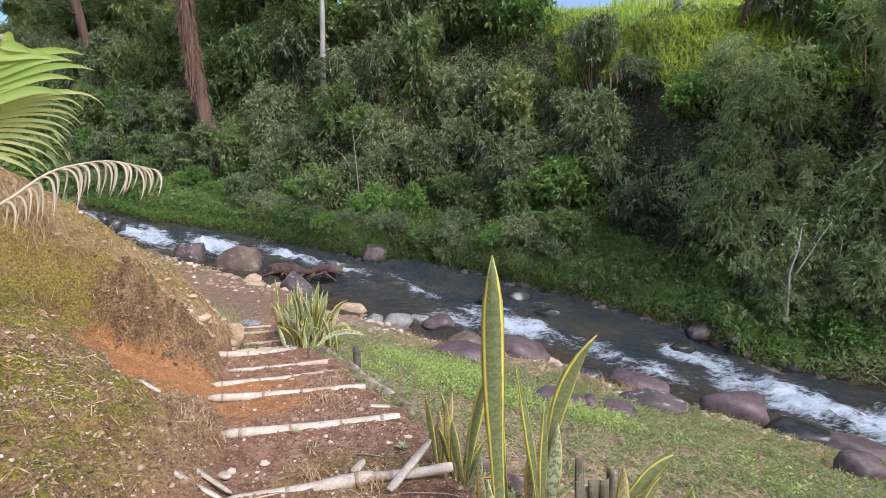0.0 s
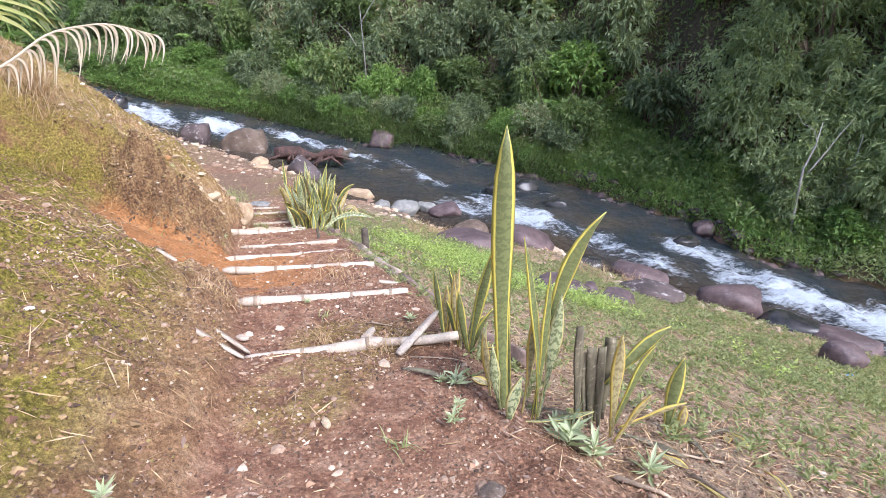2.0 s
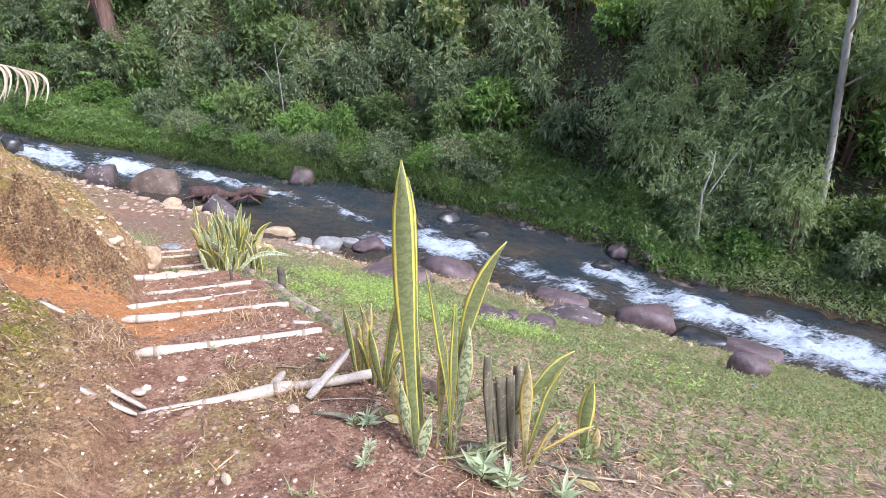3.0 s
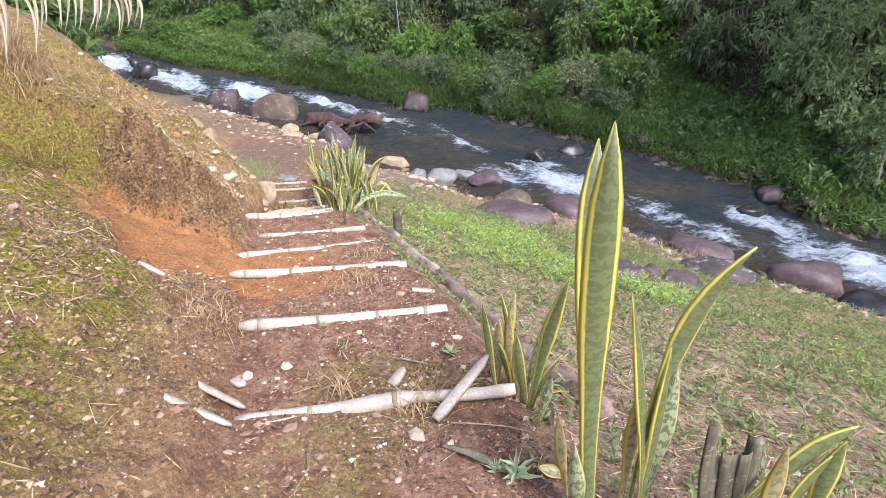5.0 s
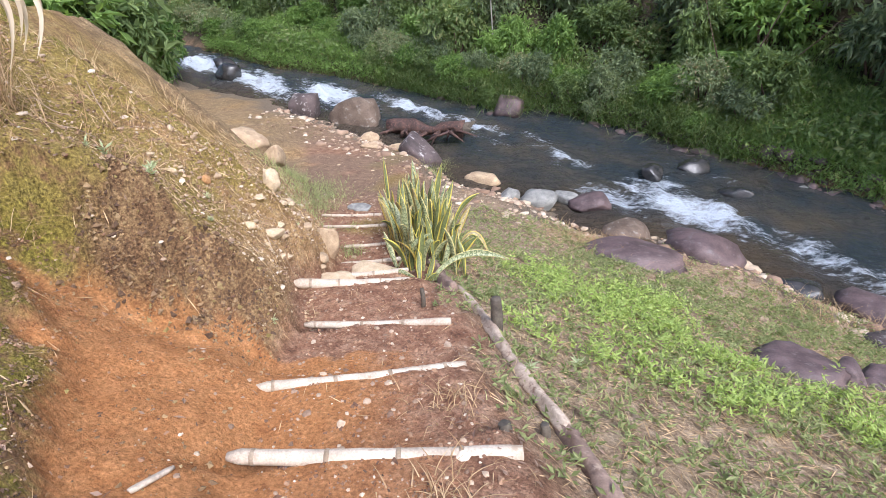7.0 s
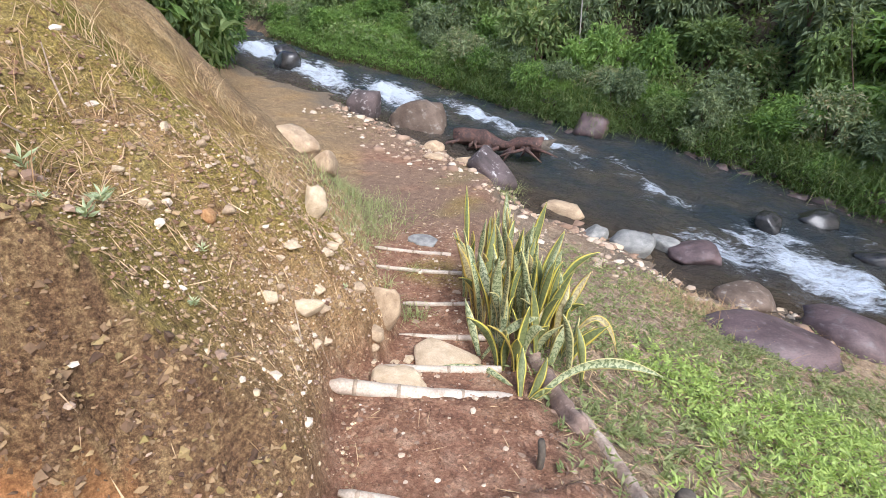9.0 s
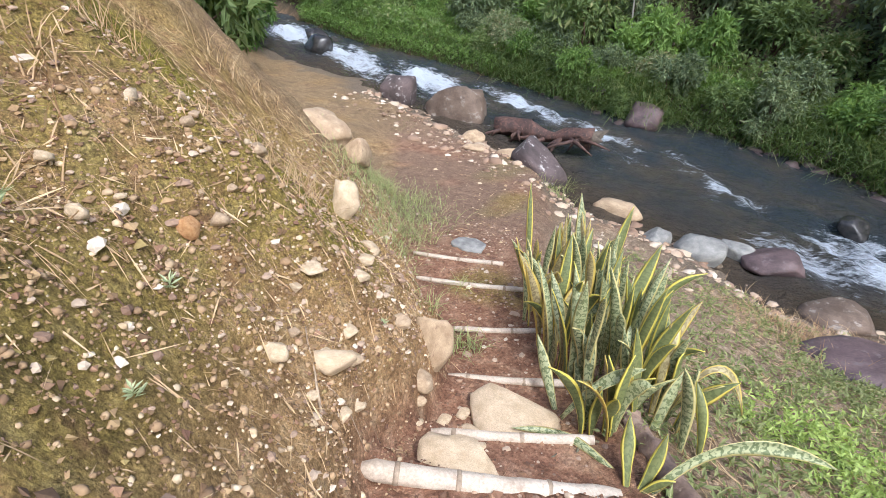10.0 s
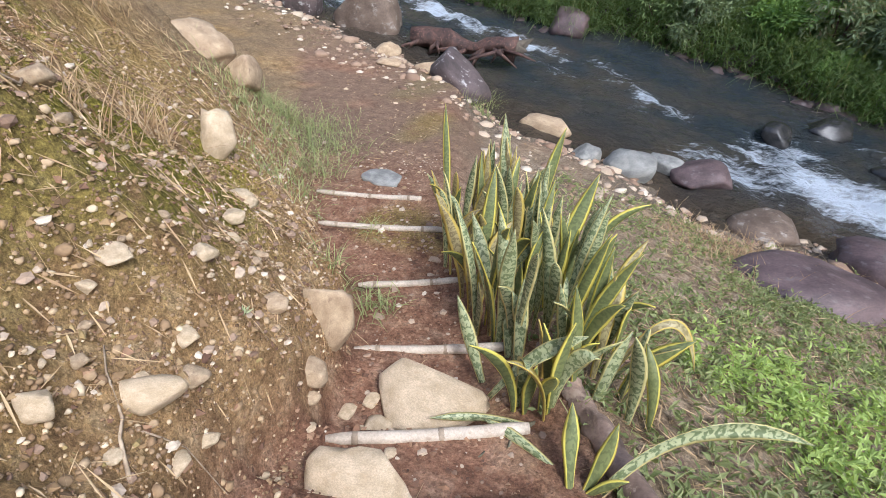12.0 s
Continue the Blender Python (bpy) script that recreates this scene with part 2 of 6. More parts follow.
LEAF_A = leaf_mat("broad_green_leaves", (0.08, 0.12, 0.045), (0.23, 0.3, 0.115), 0.42, 0.6, (0.36, 0.32, 0.17))
LEAF_B = leaf_mat("grey_green_leaves", (0.095, 0.13, 0.07), (0.26, 0.31, 0.165), 0.38, 0.6, (0.38, 0.32, 0.2))
LEAF_C = leaf_mat("fresh_green_leaves", (0.085, 0.15, 0.04), (0.24, 0.35, 0.1), 0.42, 0.55)
# darker leaf copy: the thicket's inner shade is put into the green
LEAF_D = leaf_mat("painted_shade_leaves", (0.08, 0.11, 0.06), (0.21, 0.25, 0.13), 0.35, 0.6)
# leaf green paled to imitate haze and sun on the right-hand foliage
LEAF_E = leaf_mat("haze_lit_fine_leaves", (0.16, 0.21, 0.1), (0.36, 0.42, 0.22), 0.45, 0.5)
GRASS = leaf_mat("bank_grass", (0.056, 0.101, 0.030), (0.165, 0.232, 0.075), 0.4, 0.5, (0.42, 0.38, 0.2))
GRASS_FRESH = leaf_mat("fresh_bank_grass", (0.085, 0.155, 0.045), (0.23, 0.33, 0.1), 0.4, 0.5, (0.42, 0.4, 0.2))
# hilltop blades: strong sun is put into this bright yellow-green
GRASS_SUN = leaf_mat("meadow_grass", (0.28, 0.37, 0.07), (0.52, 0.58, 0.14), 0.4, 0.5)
WEED = leaf_mat("lawn_weeds", (0.17, 0.2, 0.08), (0.42, 0.45, 0.21), 0.35, 0.55, (0.6, 0.52, 0.33))
WEED_LUSH = leaf_mat("lush_weeds", (0.2, 0.28, 0.07), (0.5, 0.6, 0.2), 0.4, 0.5, (0.5, 0.46, 0.24))
ROSETTE = leaf_mat("pale_rosette_leaves", (0.3, 0.35, 0.19), (0.5, 0.55, 0.34), 0.25, 0.6)
SNAKE = snake_mat("snake_plant_leaf", (0.145, 0.17, 0.065), (0.21, 0.235, 0.09), (0.75, 0.64, 0.12), 0.7)
SNAKE_PALE = snake_mat("pale_snake_plant_leaf", (0.16, 0.2, 0.09), (0.46, 0.48, 0.27), (0.66, 0.58, 0.24), 0.78)
SNAKE_DRY = snake_mat("withered_snake_plant_leaf", (0.3, 0.24, 0.12), (0.5, 0.42, 0.22), (0.65, 0.5, 0.12), 0.6)
SNAKE_STUB = surface_mat("cut_dry_leaf_stub", (0.1, 0.085, 0.05), (0.23, 0.2, 0.12), 20, 0.85, 0.003, 90, (0.36, 0.3, 0.2), (1, 1, 0.15))
PALM = leaf_mat("palm_leaflets", (0.2, 0.32, 0.05), (0.42, 0.5, 0.12), 0.45, 0.4)
PALM_PALE = leaf_mat("yellowing_palm_leaflets", (0.36, 0.42, 0.12), (0.62, 0.6, 0.26), 0.4, 0.5)
PALM_DRY = leaf_mat("dry_palm_leaflets", (0.36, 0.28, 0.19), (0.66, 0.56, 0.42), 0.2, 0.7)
FERN_DRY = leaf_mat("dead_hanging_fronds", (0.13, 0.09, 0.06), (0.3, 0.22, 0.15), 0.2, 0.8)
SHAG = leaf_mat("reddish_trunk_fibre", (0.1, 0.055, 0.04), (0.25, 0.145, 0.1), 0.1, 0.9)
BLUE = surface_mat("blue_plastic", (0.05, 0.25, 0.5), (0.1, 0.35, 0.6), 20, 0.4, 0.002)

# ---- shape of the land ----
rng = np.random.default_rng(7)
NX = [-60, -16, -12.5, -10, -6, -4.5, -3.5, -2, -1, 0.3, 1.4, 2.6, 3.9, 4.8, 6.2, 12, 60]
NY = [38, 19, 17, 16.4, 14.5, 13.6, 12.7, 12.3, 11.4, 11.5, 11.1, 10.1, 9.6, 9.1, 8.5, 4.5, -26]
FX = [-60, -16, -12, -9, -7, -3.5, -2.6, -0.1, 0.8, 2.3, 3.6, 4.9, 5.3, 6.3, 7.7, 13, 60]
FY = [42, 21.7, 20, 19.4, 18.8, 17.3, 17.9, 16.8, 16.0, 15.3, 14.3, 13.3, 12.0, 11.5, 10.8, 7, -22]
# rods of the stair: left end, right end
RODS = [((-1.03, 2.42, -0.36), (-0.17, 2.56, -0.25)), ((-1.40, 3.04, -0.41), (-0.43, 3.36, -0.43)), ((-1.89, 3.82, -0.60), (-0.82, 4.15, -0.62)),
        ((-2.14, 4.33, -0.75), (-1.23, 4.83, -0.82)), ((-2.41, 5.21, -1.02), (-1.48, 5.40, -0.96)), ((-2.84, 5.78, -1.10), (-2.02, 6.15, -1.19)),
        ((-2.77, 6.18, -1.27), (-2.17, 6.46, -1.28)), ((-2.96, 6.75, -1.48), (-2.36, 6.97, -1.45)), ((-3.19, 7.26, -1.58), (-2.60, 7.59, -1.60)),
        ((-3.72, 7.79, -1.645), (-2.98, 8.02, -1.65)), ((-4.02, 8.29, -1.75), (-3.30, 8.48, -1.75))]
MIDS = [((a[0] + b[0]) / 2, (a[1] + b[1]) / 2, (a[2] + b[2]) / 2) for a, b in RODS]
LINE = np.array([(0.5, -8.0, 1.0), (0.35, -1.5, 0.22), (0.1, 0.2, -0.02), (-0.25, 1.4, -0.17)] + MIDS + [(-4.3, 10.0, -2.05), (-5.2, 12.0, -2.3), (-6.4, 14.2, -2.45)])
HALF = np.array([1.2, 0.8, 0.55, 0.5] + [0.47] * 4 + [0.46, 0.42, 0.33, 0.33, 0.33, 0.36, 0.38] + [0.75, 1.0, 1.2])


def value_noise(x, y, scale, seed):
    x, y = np.asarray(x) * scale, np.asarray(y) * scale
    ix, iy = np.floor(x), np.floor(y)
    fx, fy = x - ix, y - iy
    fx, fy = fx * fx * (3 - 2 * fx), fy * fy * (3 - 2 * fy)

    def h(a, b):
        v = np.sin(a * 127.1 + b * 311.7 + seed * 74.7) * 43758.5453
        return v - np.floor(v)
    return (h(ix, iy) * (1 - fx) + h(ix + 1, iy) * fx) * (1 - fy) + (h(ix, iy + 1) * (1 - fx) + h(ix + 1, iy + 1) * fx) * fy - 0.5


def smooth(a, b, x):
    t = np.clip((x - a) / (b - a), 0, 1)
    return t * t * (3 - 2 * t)


def water_z(x, y):
    xx, yy = np.clip(x, -25, 20), np.clip(y, -2, 30)
    return -2.9 - 0.052 * (xx - 0.6) + 0.039 * (yy - 14.5)


def along_path(x, y):
    """For each place: the signed distance from the stair's middle line (right is plus), its stepped height, half width, station and even height."""
    best = np.full(np.shape(x), 1e9)
    dist, zz, hw, st, even = (np.zeros(np.shape(x)) for _ in range(5))
    for i in range(len(LINE) - 1):
        a, b = LINE[i], LINE[i + 1]
        d = b - a
        n2 = d[0] ** 2 + d[1] ** 2
        t = np.clip(((x - a[0]) * d[0] + (y - a[1]) * d[1]) / n2, 0, 1)
        px, py = a[0] + t * d[0], a[1] + t * d[1]
        q = np.hypot(x - px, y - py)
        m = q < best
        side = np.sign((x - a[0]) * d[1] - (y - a[1]) * d[0])
        rise = a[2] - b[2]
        # a step: most of the fall comes just below the upper rod
        fall = 0.62 * smooth(0.03, 0.16, t) + 0.38 * t if 4 <= i <= 13 else t
        best = np.where(m, q, best)
        dist = np.where(m, q * side, dist)
        zz = np.where(m, a[2] - rise * fall, zz)
        even = np.where(m, a[2] - rise * t, even)
        hw = np.where(m, HALF[i] + t * (HALF[i + 1] - HALF[i]), hw)
        st = np.where(m, i + t, st)
    return dist, zz, hw, st, even


def land(x, y):
    """Height of the ground, and the masks of what covers it."""
    x, y = np.asarray(x, float), np.asarray(y, float)
    yn, yf = np.interp(x, NX, NY), np.interp(x, FX, FY)
    zw = water_z(x, y)
    slope = -1.08 - 0.21 * (np.clip(x, -14, 12) + 0.73) - 0.331 * (np.clip(y, -4, 30) - 5.0)
    dn = (yn - y) * 0.82
    low = zw + 0.1 + 0.1 * np.clip(dn, 0, 3)
    k = 0.25
    near = 0.5 * (slope + low + np.sqrt((slope - low) ** 2 + k * k))
    d, pz, hw, st, even = along_path(x, y)
    near_line = 1 - smooth(2.0, 5.0, np.abs(d))
    # bank on the uphill side
    e = np.clip(-d - hw, 0, None) + 0.07 * value_noise(x, y, 2.1, 3) * (d < 0)
    e = np.clip(e, 0, None)
    ragged = st + 0.22 * value_noise(x, y, 4.0, 21) + 0.2 * value_noise(x, y, 11.0, 22)
    brow = np.interp(e, [0, 0.3, 0.5, 0.75, 1.15, 1.6], [5.7, 5.6, 5.75, 6.7, 7.35, 7.7])
    gully = smooth(-0.2, 0.2, ragged - brow) * (1 - smooth(7.42, 7.6, ragged))
    far_b = smooth(7.5, 7.86 + 0.9 * smooth(0.8, 1.5, e), ragged)
    k1 = 0.55 + 0.6 * far_b * (1 - 0.4 * smooth(10.5, 12.5, st)) - 0.16 * gully
    k2 = 0.5 + 0.22 * far_b + 0.28 * smooth(9.5, 12.5, st) + 0.08 * gully
    fade = (1 - smooth(14.85, 15.6, st)) * smooth(0.5, 3.0, st)
    lip = (0.08 + 0.22 * far_b * (1 - smooth(10, 11.5, st))) * smooth(0.0, 0.12, e) * (1 - gully)
    rise = (lip + k1 * np.minimum(e, 0.6) + k2 * np.clip(e - 0.6, 0, 1.9) - 0.12 * np.clip(e - 2.5, 0, 5)) * fade
    off = smooth(0.0, 0.3, e)
    left = pz * (1 - off) + even * off + rise
    far_left = smooth(3.5, 7.0, -d)
    left = left * (1 - far_left) + np.maximum(near, np.minimum(left, near + 2.2)) * far_left
    on_right = smooth(-0.02, 0.35, d - hw)
    body = np.where(d < 0, left, pz * (1 - on_right) + near * on_right)
    start = smooth(-7.5, -3.0, y)
    body = body * start + slope * (1 - start)
    body = np.maximum(body, np.minimum(low, body + 3))
    # down to the stream and up the far side
    edge = smooth(0.0, 0.9, dn)
    body = (zw - 0.06) * (1 - edge) + body * edge
    inside = np.clip((y - yn) / np.maximum(yf - yn, 0.1), 0, 1)
    bed = zw - 0.06 - 0.3 * np.sin(inside * np.pi)
    v = (y - yf) * 0.82
    far = zw + np.interp(v, [0, 0.2, 1.3, 2.6, 6.5, 9, 16, 40, 400], [-0.06, 0.3, 0.65, 1.4, 7.2, 8.9, 10.6, 11.5, 12.0])
    open_side = smooth(1.5, 4.0, x)
    far = far * (1 - open_side) + open_side * (zw + np.interp(v, [0, 0.2, 1.3, 2.8, 5.2, 7, 14, 40, 400], [-0.06, 0.3, 0.65, 1.4, 5.8, 7.5, 9.6, 10.5, 11.0]))
    z = np.where(y < yn, body, np.where(y < yf, bed, far))
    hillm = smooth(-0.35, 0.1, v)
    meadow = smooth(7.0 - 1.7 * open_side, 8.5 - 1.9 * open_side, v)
    on_path = (1 - smooth(-0.1, 0.12, np.abs(d) - hw)) * (y < yn)
    bankm = (d < 0) * smooth(0.0, 0.1, e) * (1 - hillm)
    red = np.clip(smooth(0.3, 0.6, gully + 0.35 * value_noise(x, y, 3.1, 16)) * smooth(0.45, -0.3, d + 0.3 * value_noise(x, y, 2.5, 13)) * (1 - smooth(1.15, 1.6, e)) * (0.95 + 0.5 * value_noise(x, y, 1.6, 15)), 0, 1)
    bare = gully * red
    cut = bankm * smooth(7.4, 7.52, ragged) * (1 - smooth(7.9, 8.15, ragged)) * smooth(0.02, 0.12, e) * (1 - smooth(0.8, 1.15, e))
    rough = 0.035 * value_noise(x, y, 2.3, 1) + 0.03 * value_noise(x, y, 6.1, 2) + 0.02 * value_noise(x, y, 13.0, 5) + 0.014 * value_noise(x, y, 26.0, 6)
    z = z + rough * (0.35 + 0.65 * (1 - on_path) + 1.7 * bankm * (1 - 0.9 * bare)) + hillm * (0.5 * value_noise(x, y, 0.6, 8) + 0.25 * value_noise(x, y, 1.7, 9)) * smooth(0.5, 2, v)
    masks = {
        "bank": bankm, "ochre": bankm * (0.55 + 0.45 * smooth(7.4, 8.0, st)),
        "lawn": (d > 0) * smooth(0.0, 0.45, d - hw + 0.25 * value_noise(x, y, 3, 11)) * smooth(0.3, 1.2, dn) * smooth(1.3, 2.9, y + 0.6 * x + value_noise(x, y, 1.2, 4)),
        "moss": np.clip(bankm * (1 - bare) * (1 - 0.45 * gully) * (1 - 0.35 * far_b * (1 - smooth(9.0, 11.0, st))) * (1 - 0.85 * smooth(13.0, 14.5, st)) * smooth(0.15, 0.5, e) + 0.5 * on_path * smooth(0.1, 0.3, value_noise(x, y, 1.5, 12)), 0, 1),
        "red": red,
        "gravel": np.maximum(smooth(0.1, -0.2, dn - 1.0 - 0.7 * value_noise(x, y, 1.1, 14)), 0.55 * smooth(13.8, 15.0, st) * (d < 2.5) * smooth(-0.3, 0.2, 0.3 + value_noise(x, y, 2.0, 49))) * (1 - hillm) * (y < yn + 0.4),
        "hill": hillm, "meadow": meadow,
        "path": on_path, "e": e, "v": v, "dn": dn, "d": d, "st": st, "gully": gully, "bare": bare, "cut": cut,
    }
    return z, masks


def gz(x, y):
    return float(land(np.array([x]), np.array([y]))[0][0])


def mesh_object(name, V, F, material, smooth_faces=False, parent=None):
    me = bpy.data.meshes.new(name)
    me.from_pydata(np.asarray(V).tolist(), [], np.asarray(F).tolist() if not isinstance(F, list) else F)
    me.materials.append(material)
    if smooth_faces:
        me.polygons.foreach_set("use_smooth", [True] * len(me.polygons))
    ob = new(name, me)
    ob.parent = parent
    return ob


def part(name, bm, material, parent, label=""):
    me = bpy.data.meshes.new(name)
    for f in bm.faces:
        f.smooth = True
    bm.to_mesh(me)
    bm.free()
    me.materials.append(material)
    ob = new(name, me)
    ob.parent = parent
    return tagged(ob, label) if label else ob


def axis(fine_a, fine_b, step, out):
    """Even steps between two places, then growing steps on either side up to a far end."""
    mid = list(np.arange(fine_a, fine_b, step))
    lo, hi, s = [], [], step
    p, q = fine_a, mid[-1]
    while p > -out:
        s = min(s * 1.07 if p > -22 else s * 1.35, 0.33 if p > -22 else 1e9)
        p -= s
        lo.append(p)
    s = step
    while q < out:
        s = min(s * 1.06 if q < 26 else s * 1.35, 0.3 if q < 26 else 1e9)
        q += s
        hi.append(q)
    return np.array(lo[::-1] + mid + hi)


def grid_faces(nx, ny):
    i, j = np.meshgrid(np.arange(nx - 1), np.arange(ny - 1))
    a = (j * nx + i).ravel()
    return np.stack([a, a + 1, a + nx + 1, a + nx], 1)


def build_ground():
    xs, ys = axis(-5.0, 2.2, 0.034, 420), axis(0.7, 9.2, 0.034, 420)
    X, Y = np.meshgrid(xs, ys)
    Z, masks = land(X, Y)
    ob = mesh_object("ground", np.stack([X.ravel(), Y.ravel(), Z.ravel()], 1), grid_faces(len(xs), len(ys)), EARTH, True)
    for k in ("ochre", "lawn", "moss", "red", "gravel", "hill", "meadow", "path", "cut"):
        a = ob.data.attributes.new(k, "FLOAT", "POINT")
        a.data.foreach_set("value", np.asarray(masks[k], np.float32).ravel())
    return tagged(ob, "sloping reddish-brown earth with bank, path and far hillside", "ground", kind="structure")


build_ground()

# white water: place, half length downstream, half width, strength
RAPIDS = [(-14.5, 19.6, 2.0, 1.0, 1.0), (-11.6, 18.2, 2.6, 0.8, 1.0), (-8.6, 17.5, 2.2, 0.75, 0.95), (-6.0, 16.9, 2.0, 0.45, 0.85), (-3.9, 16.0, 1.1, 0.4, 0.8), (-3.6, 15.2, 1.6, 0.5, 0.45), (-1.6, 14.5, 1.1, 0.3, 0.65), (-2.4, 15.6, 1.4, 0.3, 0.4),
          (-0.6, 12.7, 1.0, 0.45, 0.85), (0.7, 12.7, 1.6, 0.6, 1.05), (0.3, 13.6, 1.0, 0.45, 0.8), (2.2, 11.7, 1.5, 0.7, 0.62), (3.4, 10.7, 0.9, 0.6, 0.8),
          (4.5, 11.6, 1.1, 0.5, 1.0), (5.6, 10.2, 1.8, 0.8, 1.05), (7.2, 9.0, 2.2, 1.1, 1.0), (9.5, 7.4, 2.5, 1.0, 0.9), (1.2, 14.2, 1.5, 0.4, 0.4)]


def build_water():
    xs = np.concatenate([np.arange(-40, -17, 1.0), np.arange(-17, 9, 0.07), np.arange(9, 40, 1.0)])
    vs = np.linspace(-0.12, 1.1, 90)
    yn, yf = np.interp(xs, NX, NY), np.interp(xs, FX, FY)
    X = np.repeat(xs[None, :], len(vs), 0)
    Y = yn[None, :] + vs[:, None] * (yf - yn)[None, :]
    foam = np.zeros_like(X)
    for x, y, l, w, s in RAPIDS:
        du, dv = (X - x) * 0.84 - (Y - y) * 0.54, (X - x) * 0.54 + (Y - y) * 0.84
        foam = np.maximum(foam, s * np.exp(-(du / l) ** 2 - (dv / w) ** 2))
    U, W = X * 0.84 - Y * 0.54, X * 0.54 + Y * 0.84
    streak = np.clip(0.5 + value_noise(U, W * 2.2, 0.7, 27) + 0.6 * value_noise(U, W * 2.5, 1.9, 28), 0, 1)
    foam = np.maximum(foam * (1.08 + 0.6 * value_noise(U, W * 2, 1.6, 29)), 0.3 * streak)
    waves = 0.07 * value_noise(U, W * 1.6, 1.3, 21) + 0.06 * value_noise(U, W * 1.5, 4.0, 22) + 0.03 * value_noise(U, W, 9.0, 26)
    chop = 0.22 * value_noise(U, W * 1.8, 1.9, 23) + 0.14 * value_noise(U, W * 1.5, 4.7, 24) + 0.06 * value_noise(U, W, 10.0, 25)
    Z = water_z(X, Y) - 0.03 + waves + np.clip(foam, 0.25, 1.2) * chop
    ob = mesh_object("water", np.stack([X.ravel(), Y.ravel(), Z.ravel()], 1), grid_faces(len(xs), len(vs)), WATER, True)
    edge = np.clip((vs[:, None] + 0 * X) * 3.5, 0, 1)
    for k, v in (("foam", foam), ("shallow", (1 - edge) * 0.8)):
        ob.data.attributes.new(k, "FLOAT", "POINT").data.foreach_set("value", v.astype(np.float32).ravel())
    return tagged(ob, "fast shallow stream water with white rapids", "stream", kind="structure")


build_water()


# ---- plants: arrays of leaves and blades ----
def unit(a):
    return a / np.maximum(np.linalg.norm(a, axis=-1, keepdims=True), 1e-9)


def leaf_quads(base, dirs, length, width, r, fold=0.25):
    """Pointed leaves, each four corners, folded a little along the rib."""
    n = len(base)
    side = unit(np.cross(dirs, unit(np.array([0, 0, 1.0]) + 0.7 * r.normal(size=(n, 3)))))
    nrm = np.cross(side, dirs)
    L, W = np.reshape(length, (-1, 1)) * np.ones((n, 1)), np.reshape(width, (-1, 1)) * np.ones((n, 1))
    mid = base + dirs * L * 0.45
    lift = nrm * W * fold
    V = np.stack([base, mid + side * W * 0.5 + lift, base + dirs * L, mid - side * W * 0.5 + lift], 1).reshape(-1, 3)
    return V, np.arange(4 * n).reshape(n, 4)


def blade_strips(base, heading, length, width, lean, droop, seg=3):
    """Grass blades, tapering strips that lean and bend over."""
    n = len(base)
    h = np.stack([np.cos(heading), np.sin(heading), np.zeros(n)], 1)
    s = np.stack([-np.sin(heading), np.cos(heading), np.zeros(n)], 1)
    L, W, le, dr = (np.reshape(a * np.ones(n), (-1, 1)) for a in (length, width, lean, droop))
    rows = []
    for i in range(seg + 1):
        t = i / seg
        c = base + h * L * (le * t + dr * t * t * 0.7) + np.array([0, 0, 1.0]) * L * (t * np.sqrt(np.clip(1 - le * le, 0.1, 1)) - dr * t * t * 0.75)
        w = W * (1 - t) ** 0.7 * 0.5 + W * 0.04
        rows += [c - s * w, c + s * w]
    V = np.stack(rows, 1).reshape(-1, 3)
    k = 2 * (seg + 1)
    F = np.concatenate([np.arange(n)[:, None] * k + np.array([2 * i, 2 * i + 1, 2 * i + 3, 2 * i + 2]) for i in range(seg)])
    return V, F


def join(parts):
    V, F, o = [], [], 0
    for v, f in parts:
        V.append(v)
        F.append(f + o)
        o += len(v)
    return np.concatenate(V), np.concatenate(F)


def tube(points, radii, sides=8, wobble=0.0, seed=0, closed=True):
    """A round limb through the points; returns vertices and faces."""
    r = np.random.default_rng(seed)
    P = np.array(points, float)
    n = len(P)
    T = unit(np.gradient(P, axis=0))
    ref = np.array([0.13, 0.31, 0.94]) if abs(T[0][2]) < 0.9 else np.array([1.0, 0.1, 0])
    V = []
    for i in range(n):
        a = unit(np.cross(T[i], ref))
        b = np.cross(T[i], a)
        for k in range(sides):
            t = 2 * math.pi * k / sides
            q = radii[i] * (1 + wobble * r.normal())
            V.append(P[i] + q * (math.cos(t) * a + math.sin(t) * b))
    F = [[i * sides + k, i * sides + (k + 1) % sides, (i + 1) * sides + (k + 1) % sides, (i + 1) * sides + k] for i in range(n - 1) for k in range(sides)]
    if closed:
        F += [list(range(sides))[::-1], [(n - 1) * sides + k for k in range(sides)]]
    return np.array(V), F


def join_any(parts):
    V, F, o = [], [], 0
    for v, f in parts:
        V.append(np.asarray(v))
        F += [[int(i) + o for i in q] for q in f]
        o += len(v)
    return np.concatenate(V), F


def empty(name, loc, label, category, group="", kind=""):
    ob = new(name)
    ob.location = loc
    ob.empty_display_size = 0.1
    return tagged(ob, label, category, group, kind)


